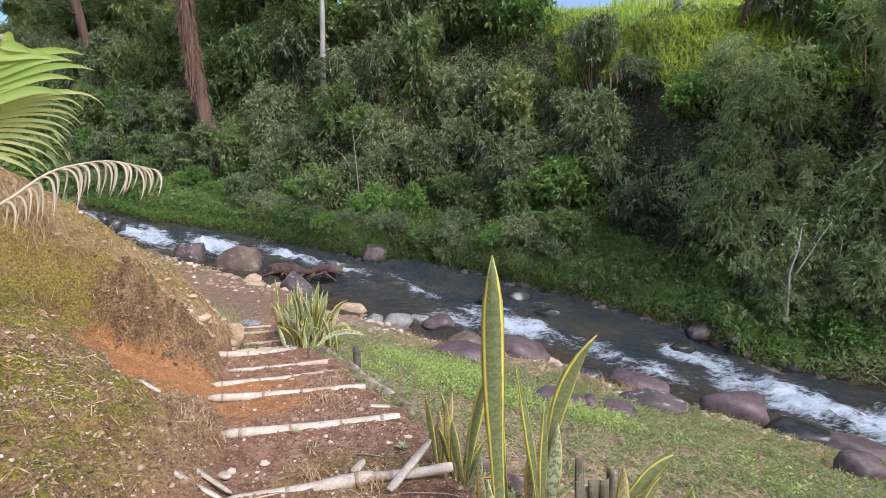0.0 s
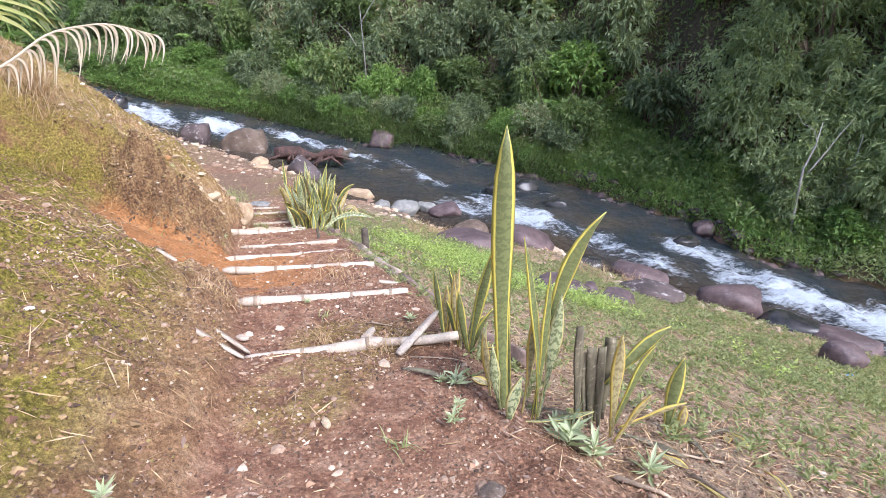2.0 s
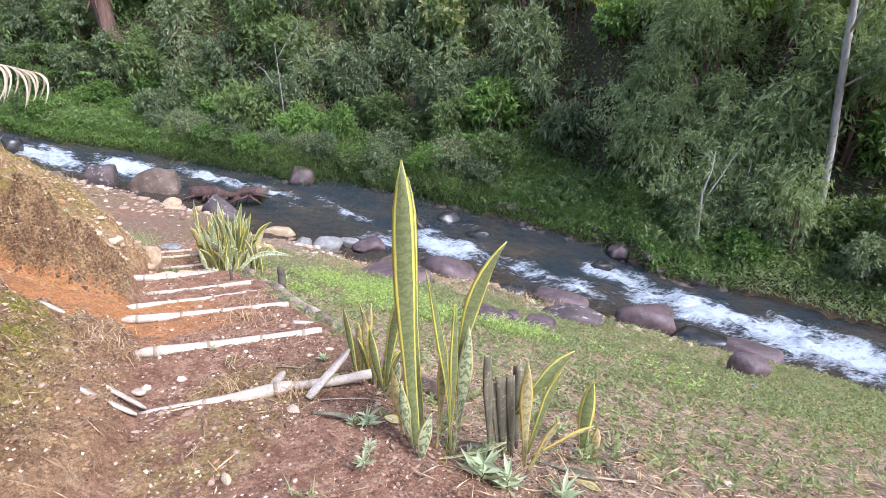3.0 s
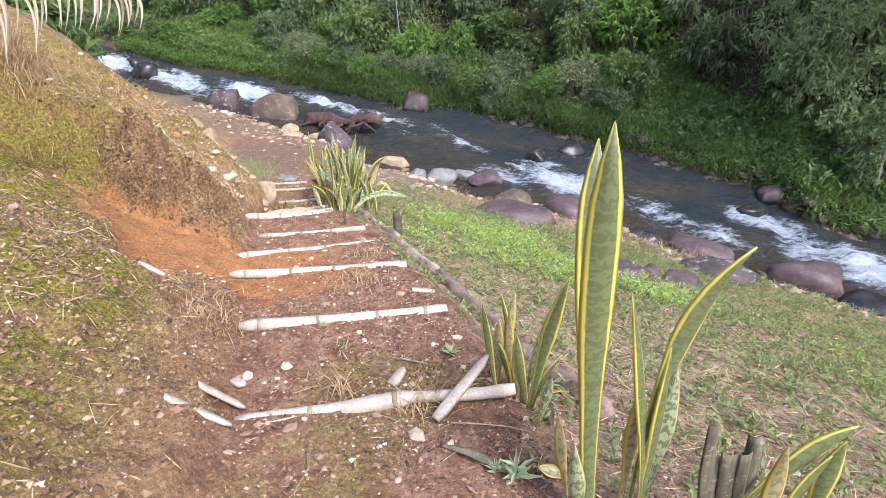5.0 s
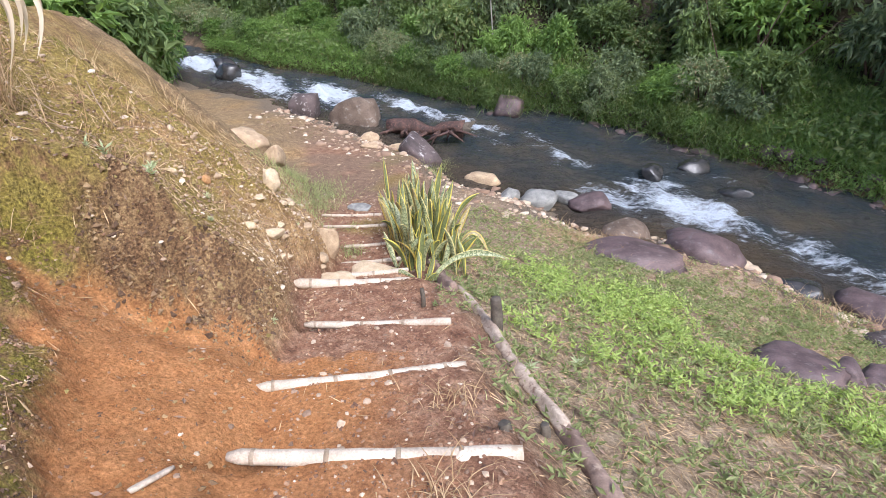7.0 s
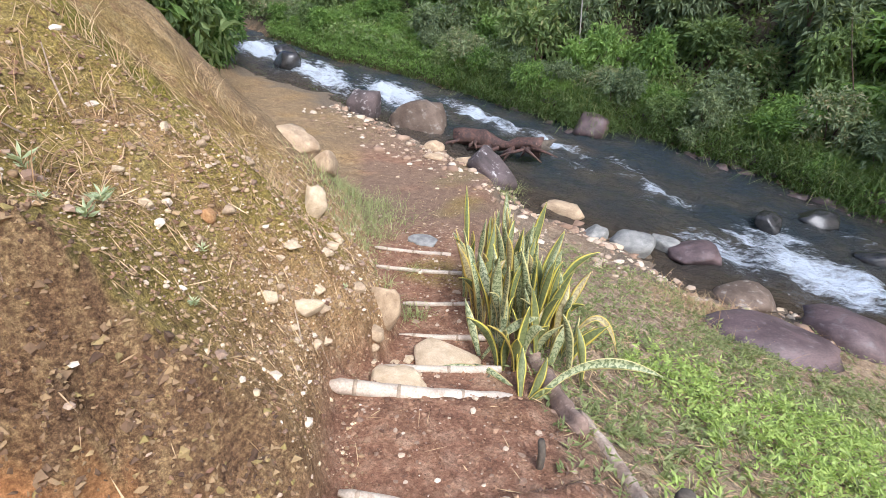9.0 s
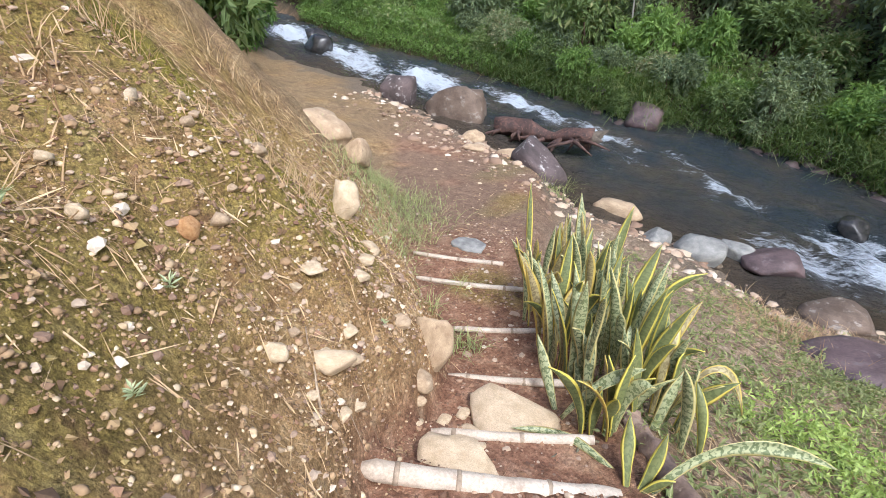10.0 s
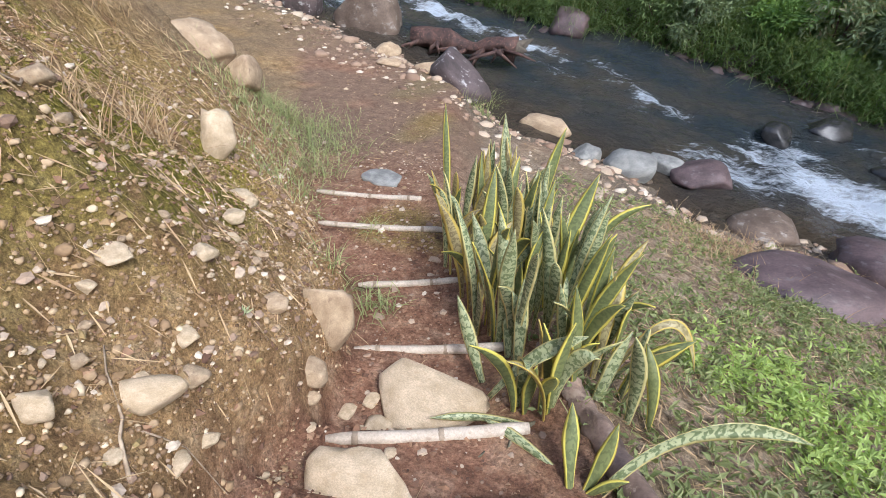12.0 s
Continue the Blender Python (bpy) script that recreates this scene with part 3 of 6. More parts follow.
def bush_meshes(seed, leaf_len, leaf_w, count, flat, mat, droop):
    """Crown and stems of a shrub about one metre in radius."""
    r = np.random.default_rng(seed)
    lobes = int(r.integers(7, 11))
    C = unit(r.normal(size=(lobes, 3))) * r.uniform(0.25, 0.75, (lobes, 1)) * np.array([1, 1, flat]) + np.array([0, 0, 0.75 * flat])
    C[:, 2] = np.maximum(C[:, 2], 0.2)
    R = r.uniform(0.25, 0.5, lobes)
    m = count // 6
    k = r.integers(0, lobes, m)
    out = unit(r.normal(size=(m, 3)) + np.array([0, 0, 0.35]))
    tip = C[k] + out * (R[k] * r.uniform(0.55, 1.12, m))[:, None]
    base = np.repeat(tip, 6, 0) + r.normal(size=(6 * m, 3)) * 0.035
    d = unit(np.repeat(out, 6, 0) * 0.55 + r.normal(size=(6 * m, 3)) * 0.6 - np.array([0, 0, droop]))
    V, F = leaf_quads(base, d, leaf_len * r.uniform(0.6, 1.25, 6 * m), leaf_w * r.uniform(0.7, 1.2, 6 * m), r)
    crown = bpy.data.meshes.new("crown")
    crown.from_pydata(V.tolist(), [], F.tolist())
    crown.materials.append(mat)
    st = []
    for i in range(lobes):
        p = np.array([C[i] * np.array([0.12, 0.12, 0]) - np.array([0, 0, 0.25]), C[i] * 0.55 + r.normal(size=3) * 0.05, C[i] + r.normal(size=3) * 0.05])
        st.append(tube(p, [0.03, 0.02, 0.008], 5, 0.1, seed + i))
    SV, SF = join_any(st)
    stems = bpy.data.meshes.new("trunk")
    stems.from_pydata(SV.tolist(), [], SF)
    stems.materials.append(BARK)
    return crown, stems


BUSHES = {
    "broad": [bush_meshes(11 + i, 0.2, 0.07, 2400, 0.95, LEAF_A, 0.45) for i in range(3)],
    "grey": [bush_meshes(31 + i, 0.19, 0.055, 2400, 1.1, LEAF_B, 0.5) for i in range(3)],
    "fresh": [bush_meshes(51 + i, 0.18, 0.065, 2200, 0.8, LEAF_C, 0.35) for i in range(2)],
    "pale": [bush_meshes(91 + i, 0.13, 0.035, 3200, 1.15, LEAF_E, 0.6) for i in range(2)],
    "dark": [bush_meshes(71 + i, 0.2, 0.065, 1900, 1.1, LEAF_D, 0.6) for i in range(2)],
}
BUSH_LABEL = {"broad": "leafy green shrub on the steep far bank", "grey": "grey-green drooping shrub on the steep far bank",
              "fresh": "bright fresh green shrub beside the stream", "pale": "pale fine-leaved shrub above the stream", "dark": "dark shaded shrub deep in the thicket"}


def bush(kind, i, x, y, size, tall=1.0, turn=0.0, lift=0.0):
    crown, stems = BUSHES[kind][i % len(BUSHES[kind])]
    ob = empty("shrub", (x, y, gz(x, y) - 0.05 + lift), BUSH_LABEL[kind], "shrub", "shrubs on the far bank")
    ob.rotation_euler, ob.scale = (0, 0, turn), (size, size, size * tall)
    for nm, me in (("crown", crown), ("trunk", stems)):
        new(nm, me).parent = ob
    return ob


def far_place(x, v):
    return float(np.interp(x, FX, FY)) + v / 0.82


def plant_far_bank():
    r = random.Random(4)
    for row, (v0, v1, step, kinds, size, tall) in enumerate((
            (0.45, 0.9, 0.85, ("broad", "grey", "fresh", "grey"), (0.5, 0.8), 0.9),
            (0.1, 0.45, 0.7, ("grey", "broad", "fresh", "grey"), (0.4, 0.65), 0.9),
            (1.3, 2.3, 1.0, ("broad", "grey", "fresh", "broad"), (0.75, 1.15), 1.0),
            (2.6, 3.8, 1.05, ("broad", "grey", "dark", "broad"), (1.0, 1.45), 1.1),
            (4.2, 5.4, 1.2, ("dark", "grey", "broad", "grey"), (1.1, 1.6), 1.15),
            (5.8, 7.0, 1.3, ("grey", "broad", "dark", "broad"), (1.1, 1.7), 1.15),
            (7.4, 8.8, 1.3, ("broad", "grey", "fresh"), (1.2, 1.9), 1.3))):
        x = -30.0
        while x < 15:
            x += step * r.uniform(0.7, 1.3)
            v = r.uniform(v0, v1)
            if row <= 2 and (2.4 < x < 6.0 or -13 < x < -8.8) or row == 1 and not -8.4 < x < 1.6:
                continue
            k = r.choice(kinds)
            # lighter leaf kinds to the right stand in for the hazy light there
            if x > 1.0 and row >= 3:
                k = r.choice(("grey", "pale", "fresh", "pale"))
            if row >= 5 and 1.6 < x < 8.0:
                continue
            bush(k, r.randrange(9), x, far_place(x, v), r.uniform(*size) * (0.7 if row >= 4 and x > 1.6 else 1.0), tall * r.uniform(0.85, 1.2), r.uniform(0, 6.28))
    for x, v, s in ((-12.4, 0.7, 0.4), (-11.5, 0.8, 0.45), (-10.6, 0.9, 0.5), (-9.6, 0.9, 0.45), (-8.8, 0.8, 0.4), (-11, 1.7, 0.6), (-9.3, 1.8, 0.6), (6.6, 1.2, 0.8), (7.2, 2.2, 1.0), (-12.2, 1.9, 0.7), (-10.2, 2.6, 0.9), (-11.6, 2.2, 0.8), (-13.2, 2.4, 0.9), (-8.2, 2.2, 0.8)):
        bush("fresh", int(x * 7) % 5, x, far_place(x, v), s, 0.8, x)


plant_far_bank()
# more shrubs in the haze-paled leaf colour brighten the right side
for bx, bv, bs in ((6.2, 0.7, 0.8), (6.9, 0.9, 1.0), (7.6, 1.4, 1.2), (6.4, 2.0, 1.1), (8.3, 1.0, 1.2), (7.2, 2.9, 1.4), (5.9, 3.2, 1.2), (8.8, 2.6, 1.5), (6.8, 4.2, 1.5), (8.0, 4.0, 1.6), (9.2, 4.6, 1.8), (10.0, 3.4, 1.8)):
    bush("pale", int(bx * 3), bx, far_place(bx, bv), bs, 1.15, bx)
for bx, by, bs in ((-13.4, 16.2, 1.2), (-14.8, 17.2, 1.3), (-11.9, 11.4, 2.0), (-11.9, 12.7, 1.7), (-13.3, 13.3, 2.4), (-14.6, 14.6, 2.4), (-13.9, 11.3, 2.3), (-16.6, 15.6, 2.8), (-16.4, 13.0, 2.8), (-19.0, 16.8, 3.0), (-20.0, 14.0, 3.0)):
    tagged(bush(("fresh", "broad")[int(by * 10) % 2], int(-by), bx, by, bs, 1.15, bx), "light green shrub behind the earth bank")


def scatter(n, x0, x1, v0, v1, seed):
    r = np.random.default_rng(seed)
    x = r.uniform(x0, x1, n)
    y = np.interp(x, FX, FY) + r.uniform(v0, v1, n) / 0.82
    return r, np.stack([x, y, land(x, y)[0]], 1)


def far_grass():
    out = []
    for n, x0, x1, v0, v1, ln, seed in ((15000, -16, -8, -0.1, 2.2, 0.34, 1), (19000, -8, 2, -0.1, 1.3, 0.7, 2), (21000, 1.2, 7, -0.05, 3.2, 0.42, 3), (4000, 7, 13, 0.1, 2.5, 0.5, 4)):
        r, P = scatter(n, x0, x1, v0, v1, 100 + seed)
        hd = np.where(r.random(n) < 0.6, -math.pi / 2 + 0.4 + r.normal(size=n) * 0.7, r.uniform(0, 6.28, n))
        out.append(blade_strips(P, hd, ln * r.uniform(0.5, 1.4, n), 0.018, r.uniform(0.1, 0.5, n), r.uniform(0.3, 1.2, n)))
    for nm, q, mt in (("bank_grass", [out[0], out[1], out[3]], GRASS), ("open_bank_grass", [out[2]], GRASS_FRESH)):
        tagged(mesh_object(nm, *join(q), mt), "long green grass hanging over the far stream edge", "grass", kind="stuff")
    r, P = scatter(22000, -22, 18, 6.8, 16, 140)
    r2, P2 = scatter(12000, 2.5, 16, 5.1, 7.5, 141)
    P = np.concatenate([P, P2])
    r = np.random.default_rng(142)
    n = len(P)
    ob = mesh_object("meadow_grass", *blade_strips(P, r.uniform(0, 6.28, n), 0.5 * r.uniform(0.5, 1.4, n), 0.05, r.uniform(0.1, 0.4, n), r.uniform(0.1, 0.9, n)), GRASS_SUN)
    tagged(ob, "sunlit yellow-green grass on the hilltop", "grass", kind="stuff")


far_grass()


def undergrowth():
    """Creepers and seedlings that cover the slope between the shrubs."""
    r, P = scatter(95000, -24, 13, 0.2, 8.4, 150)
    n = len(P)
    P[:, 2] += r.uniform(0.0, 0.45, n) * (0.4 + value_noise(P[:, 0], P[:, 1], 0.8, 31) + 0.5)
    d = unit(r.normal(size=(n, 3)) * 0.6 + np.array([0.1, -0.55, -0.15]))
    V, F = leaf_quads(P, d, 0.19 * r.uniform(0.5, 1.3, n), 0.075 * r.uniform(0.6, 1.3, n), r)
    tagged(mesh_object("undergrowth", V, F, LEAF_A), "tangled green creepers covering the steep far bank", "undergrowth", kind="stuff")


undergrowth()


def edge_herbs():
    """Leafy herbs that crowd the far water's edge and hang over it."""
    for n, x0, x1, v1, mat, seed in ((26000, -16, -7.5, 1.9, LEAF_C, 160), (16000, -7.5, 1.5, 0.9, LEAF_A, 161), (9000, 1.5, 6.5, 2.2, GRASS_FRESH, 162), (7000, 6.0, 10.0, 1.5, LEAF_E, 163)):
        r, P = scatter(n, x0, x1, -0.15, v1, seed)
        P[:, 2] = np.maximum(P[:, 2], water_z(P[:, 0], P[:, 1]) + 0.08) + r.uniform(0.0, 0.42, n) * (0.55 + 0.9 * np.clip(value_noise(P[:, 0], P[:, 1], 1.1, 33) + 0.3, 0, 1))
        d = unit(r.normal(size=(n, 3)) * 0.65 + np.array([0.1, -0.5, 0.05]))
        V, F = leaf_quads(P, d, 0.12 * r.uniform(0.4, 1.3, n), 0.036 * r.uniform(0.6, 1.3, n), r)
        tagged(mesh_object("edge_herbs", V, F, mat), "fresh green herbs crowding the far stream edge", "herbs", kind="stuff")


edge_herbs()


def tree(x, v, height, lean, radius, bark, crown_kind, label, crown_from=0.75, clumps=9, spread=2.2, seed=1, shaggy=False):
    """A trunk with limbs and a crown of leaf clumps."""
    r = np.random.default_rng(seed)
    y = far_place(x, v)
    ob = empty("tree", (x, y, gz(x, y) - 0.3), label, "tree", "trees on the far bank")
    n = 9
    t = np.linspace(0, 1, n)
    pts = np.stack([lean[0] * t + 0.3 * (np.sin(t * 4 + seed) - math.sin(seed)), lean[1] * t + 0.1 * np.sin(t * 4), height * t], 1)
    V, F = tube(pts, radius * (1.15 - 0.65 * t), 10, 0.07, seed)
    mesh_object("trunk", V, F, bark, True, ob)
    for i in range(5):
        k = crown_from + (1 - crown_from) * i / 5
        b = np.array([np.interp(k, t, pts[:, j]) for j in range(3)])
        a = r.uniform(0, 6.28)
        e = b + np.array([math.cos(a) * spread * 0.8, math.sin(a) * spread * 0.8, r.uniform(0.2, 1.2)])
        V, F = tube([b, (b + e) / 2 + np.array([0, 0, 0.25]), e], [radius * 0.35, radius * 0.2, 0.02], 6, 0.08, seed + i)
        mesh_object("limb", V, F, bark, True, ob)
    for i in range(clumps):
        k = r.uniform(crown_from, 1.05)
        a = r.uniform(0, 6.28)
        q = r.uniform(0.3, 1.0) * spread
        me = BUSHES[crown_kind][i % len(BUSHES[crown_kind])][0]
        c = new("leaf_clump", me)
        c.parent = ob
        s = r.uniform(0.8, 1.3)
        c.location = (lean[0] * k + math.cos(a) * q, lean[1] * k + math.sin(a) * q, height * k - 0.4)
        c.rotation_euler, c.scale = (0, 0, a), (s, s, s)
    if shaggy:
        m = 900
        k = r.uniform(0.25, 0.98, m)
        base = np.stack([np.interp(k, t, pts[:, j]) for j in range(3)], 1)
        a = r.uniform(0, 6.28, m)
        base += np.stack([np.cos(a), np.sin(a), 0 * a], 1) * radius * 0.9
        d = unit(np.stack([np.cos(a) * 0.25, np.sin(a) * 0.25, -np.ones(m)], 1) + r.normal(size=(m, 3)) * 0.1)
        V, F = leaf_quads(base, d, r.uniform(0.3, 0.8, m), 0.035, r)
        mesh_object("dead_fronds", V, F, SHAG, False, ob)
    return ob


tree(-11.6, 3.2, 10.5, (-0.7, -0.4), 0.30, BARK, "broad", "thick brown trunk hung with dead fronds on the bank", seed=3, shaggy=True)
tree(-6.9, 4.6, 10.0, (-0.9, -0.3), 0.12, BARK_PALE, "grey", "slim pale-barked tree above the far bank", seed=5)
tree(6.4, 8.6, 9.0, (1.2, -0.4), 0.14, BARK_PALE, "pale", "slim pale leaning tree on the hilltop edge", seed=8, clumps=7, crown_from=0.85)
tree(7.6, 6.8, 9.5, (2.2, -0.6), 0.11, BARK, "pale", "thin leaning tree at the edge of the sunny meadow", seed=9, clumps=8, crown_from=0.8)
tree(-21.0, 5.0, 12.0, (-0.5, -0.5), 0.25, BARK, "broad", "broad dark tree at the head of the valley", seed=21, crown_from=0.12, clumps=22, spread=3.0)
tree(9.2, 2.2, 8.5, (-0.6, -1.2), 0.08, BARK_PALE, "pale", "drooping fine-leaved tree leaning over the stream", seed=14, crown_from=0.4, clumps=16, spread=1.9)


def bare_branches(x, y, z, label, limbs, bark, seed):
    """A leafless forked branch standing in the thicket."""
    r = np.random.default_rng(seed)
    ob = empty("bare_branch", (x, y, z), label, "branch", "bare branches in the thicket")
    for p, q, rad in limbs:
        p, q = np.array(p, float), np.array(q, float)
        rad *= 0.55
        m = (p + q) / 2 + r.normal(size=3) * 0.08 * np.linalg.norm(q - p)
        V, F = tube([p, (p + m) / 2, m, (m + q) / 2 + r.normal(size=3) * 0.03, q], [rad, rad * 0.9, rad * 0.75, rad * 0.55, rad * 0.25], 6, 0.08, seed)
        mesh_object("stick", V, F, bark, True, ob)


bare_branches(6.3, 11.95, gz(6.3, 11.95) - 0.1, "pale bare forked branch beside the far stream edge",
              [((0, 0, 0), (0.12, 0.2, 2.5), 0.05), ((0.05, 0.1, 1.5), (0.75, 0.3, 2.6), 0.03), ((0.4, 0.1, 0), (1.0, 0.3, 2.3), 0.04), ((0.8, 0.2, 1.6), (2.0, 0.5, 2.2), 0.025), ((0.1, 0.1, 2.0), (-0.4, 0.3, 2.7), 0.015)], BARK_PALE, 4)
bare_branches(-4.9, 19.2, gz(-4.9, 19.2), "pale dead stick leaning in the green thicket",
              [((0, 0, 0), (0.45, -0.2, 3.2), 0.05), ((0.3, -0.1, 2.0), (-0.3, -0.2, 2.7), 0.025), ((0.4, -0.1, 2.6), (1.3, -0.1, 3.9), 0.02)], BARK_PALE, 6)
bare_branches(1.6, 17.2, gz(1.6, 17.2), "dark bare stems crossing in the thicket",
              [((0, 0, 0), (0.9, -0.6, 2.6), 0.04), ((0.2, 0, 0), (-0.8, -0.5, 2.4), 0.035), ((0.4, 0, 0.3), (1.8, -0.7, 2.0), 0.03)], BARK, 7)


def hanging_frond(x, y, z, seed):
    """A dead brown frond with a comb of hanging leaflets."""
    r = np.random.default_rng(seed)
    ob = empty("dead_frond", (x, y, z), "dead brown fern frond hanging from the bank", "fern", "dead fronds")
    s = np.linspace(0, 1, 14)
    P = np.stack([s * 1.3, -0.3 * s, 0.35 * np.sin(s * 2.4)], 1)
    V, F = tube(P, 0.015 * (1 - 0.7 * s), 5)
    mesh_object("stalk", V, F, FERN_DRY, True, ob)
    b = np.repeat(P[2:], 2, 0)
    d = unit(np.array([0.15, -0.2, -1.0]) + r.normal(size=(len(b), 3)) * 0.12)
    V, F = leaf_quads(b, d, 0.55 * r.uniform(0.7, 1.1, len(b)), 0.07, r)
    mesh_object("leaflet_fringe", V, F, FERN_DRY, False, ob)


for i, (hx, hv, up) in enumerate(((5.0, 2.6, 1.5), (4.2, 2.9, 1.3), (5.9, 3.0, 2.1), (3.6, 4.2, 2.0))):
    hanging_frond(hx, far_place(hx, hv), gz(hx, far_place(hx, hv)) + up, 40 + i)


def fern(x, y, z, size, seed):
    """A green fern: arching fronds of many leaflets."""
    r = np.random.default_rng(seed)
    ob = empty("fern", (x, y, z), "green fern arching over the far stream edge", "fern", "ferns on the far bank")
    for k in range(6):
        a = -1.57 + r.normal() * 1.0
        s = np.linspace(0, 1, 16)
        P = np.stack([np.cos(a) * s, np.sin(a) * s, 0.55 * np.sin(s * 2.3) - 0.1 * s], 1) * size
        b = np.repeat(P[2:], 2, 0)
        side = np.tile(np.array([[-math.sin(a), math.cos(a), -0.15], [math.sin(a), -math.cos(a), -0.15]]), (len(P) - 2, 1))
        ln = np.repeat(np.sin(np.linspace(0.5, 3.0, len(P) - 2)), 2) * 0.26 * size
        V1, F1 = leaf_quads(b, unit(side + 0.25 * np.array([math.cos(a), math.sin(a), 0])), ln, 0.055 * size, r, 0.05)
        V2, F2 = tube(P, 0.008 * (1.1 - s), 4)
        V, F = join_any([(V1, F1), (V2, F2)])
        mesh_object("frond", V, F, LEAF_C, False, ob)


for i, (hx, hv, sz) in enumerate(((0.6, 0.9, 0.9), (1.2, 1.3, 1.0), (-13.0, 2.4, 1.2), (-12.0, 3.2, 1.3), (-14.2, 3.0, 1.2), (-13.4, 4.2, 1.3), (1.8, 2.0, 0.9))):
    fern(hx, far_place(hx, hv), gz(hx, far_place(hx, hv)) + 0.15, sz, 60 + i)


# ---- the stair: bamboo rods, edging logs, stakes ----
def bamboo_rod(a, b, radius, seed, label="weathered pale bamboo pole set across the earth step"):
    r = random.Random(seed)
    a, b = Vector(a), Vector(b)
    ob = empty("bamboo_rod", a, label, "bamboo pole", "step edges of the path")
    L = (b - a).length
    n = max(6, int(L / 0.05))
    sag = Vector((0, 0, -0.012))
    pts, rad = [], []
    joints = [0.1 + 0.27 * k + r.uniform(-0.03, 0.03) for k in range(int(L / 0.27) + 1)]
    for i in range(n + 1):
        t = i / n
        pts.append((b - a) * t + sag * math.sin(t * 3.14) + Vector((r.uniform(-1, 1), r.uniform(-1, 1), r.uniform(-1, 1))) * 0.001)
        rad.append(radius * (0.86 + 0.18 * t) * (1 + 0.015 * r.uniform(-1, 1)))
    rad[0] *= 0.55
    rad[-1] *= 0.85
    V, F = tube(pts, rad, 10, 0.02, seed)
    mesh_object("culm", V, F, BAMBOO, True, ob)
    for j in joints:
        if 0.05 < j < L - 0.04:
            t = j / L
            c, d = (b - a) * t + sag * math.sin(t * 3.14), (b - a).normalized()
            q = radius * (0.86 + 0.18 * t)
            V, F = tube([c - d * 0.010, c - d * 0.004, c + d * 0.004, c + d * 0.010], [q * 0.99, q * 1.07, q * 1.07, q * 0.99], 10, 0.01, seed)
            mesh_object("joint", V, F, BAMBOO_NODE, True, ob)
    return ob


def lifted(p, dz):
    return (p[0], p[1], p[2] + dz)


ROD_R = [0.033, 0.036, 0.036, 0.034, 0.026, 0.045, 0.024, 0.022, 0.02, 0.02, 0.02]
bamboo_rod((-0.42, 2.53, -0.27), (-1.06, 2.36, -0.35), 0.036, 1)
bamboo_rod((-0.47, 2.54, -0.29), (-0.06, 2.60, -0.25), 0.024, 2)
for i in range(1, 11):
    lift = 0.0 if i < 6 else 0.018
    bamboo_rod(lifted(RODS[i][0], lift), lifted(RODS[i][1], lift), ROD_R[i], 10 + i)


def slat(name, p, q, w, th, mat, label, cat, group=""):
    """A thin split or chip of wood lying between two places."""
    p, q = Vector(p), Vector(q)
    d = (q - p)
    s = d.cross(Vector((0, 0, 1))).normalized() * w / 2
    u = Vector((0, 0, th))
    bm = bmesh.new()
    prof = ((0, 0.75), (0.12, 1.0), (0.5, 0.95), (0.85, 0.8), (1, 0.25))
    rows = [[bm.verts.new(p + d * t - s * k), bm.verts.new(p + d * t + s * k), bm.verts.new(p + d * t + s * k * 0.7 + u), bm.verts.new(p + d * t - s * k * 0.7 + u)] for t, k in prof]
    for a, b in zip(rows, rows[1:]):
        for k in range(4):
            bm.faces.new((a[k], a[(k + 1) % 4], b[(k + 1) % 4], b[k]))
    bm.faces.new(rows[0][::-1])
    bm.faces.new(rows[-1])
    ob = part(name, bm, mat, None)
    return tagged(ob, label, cat, group)


def on_ground(x, y, dz=0.0):
    return (x, y, gz(x, y) + dz)


CHIP = "pale split bamboo chip lying on the soil"
slat("bamboo_chip", on_ground(-0.33, 2.42, 0.02), (-0.17, 2.66, -0.16), 0.05, 0.012, BAMBOO, "pale bamboo slat leaning over a step pole", "bamboo chip", "bamboo chips")
for p, q, w in (((-1.22, 2.64), (-1.15, 2.60), 0.05), ((-1.2, 2.40), (-1.08, 2.47), 0.045), ((-0.56, 2.70), (-0.53, 2.80), 0.055), ((-0.70, 3.75), (-0.57, 3.79), 0.045), ((-1.18, 2.2), (-1.02, 2.28), 0.04),
                ((-2.0, 3.5), (-1.97, 3.66), 0.03), ((-1.9, 3.1), (-1.8, 3.13), 0.04)):
    slat("bamboo_chip", on_ground(*p, 0.005), on_ground(*q, 0.015), w, 0.012, BAMBOO, CHIP, "bamboo chip", "bamboo chips")


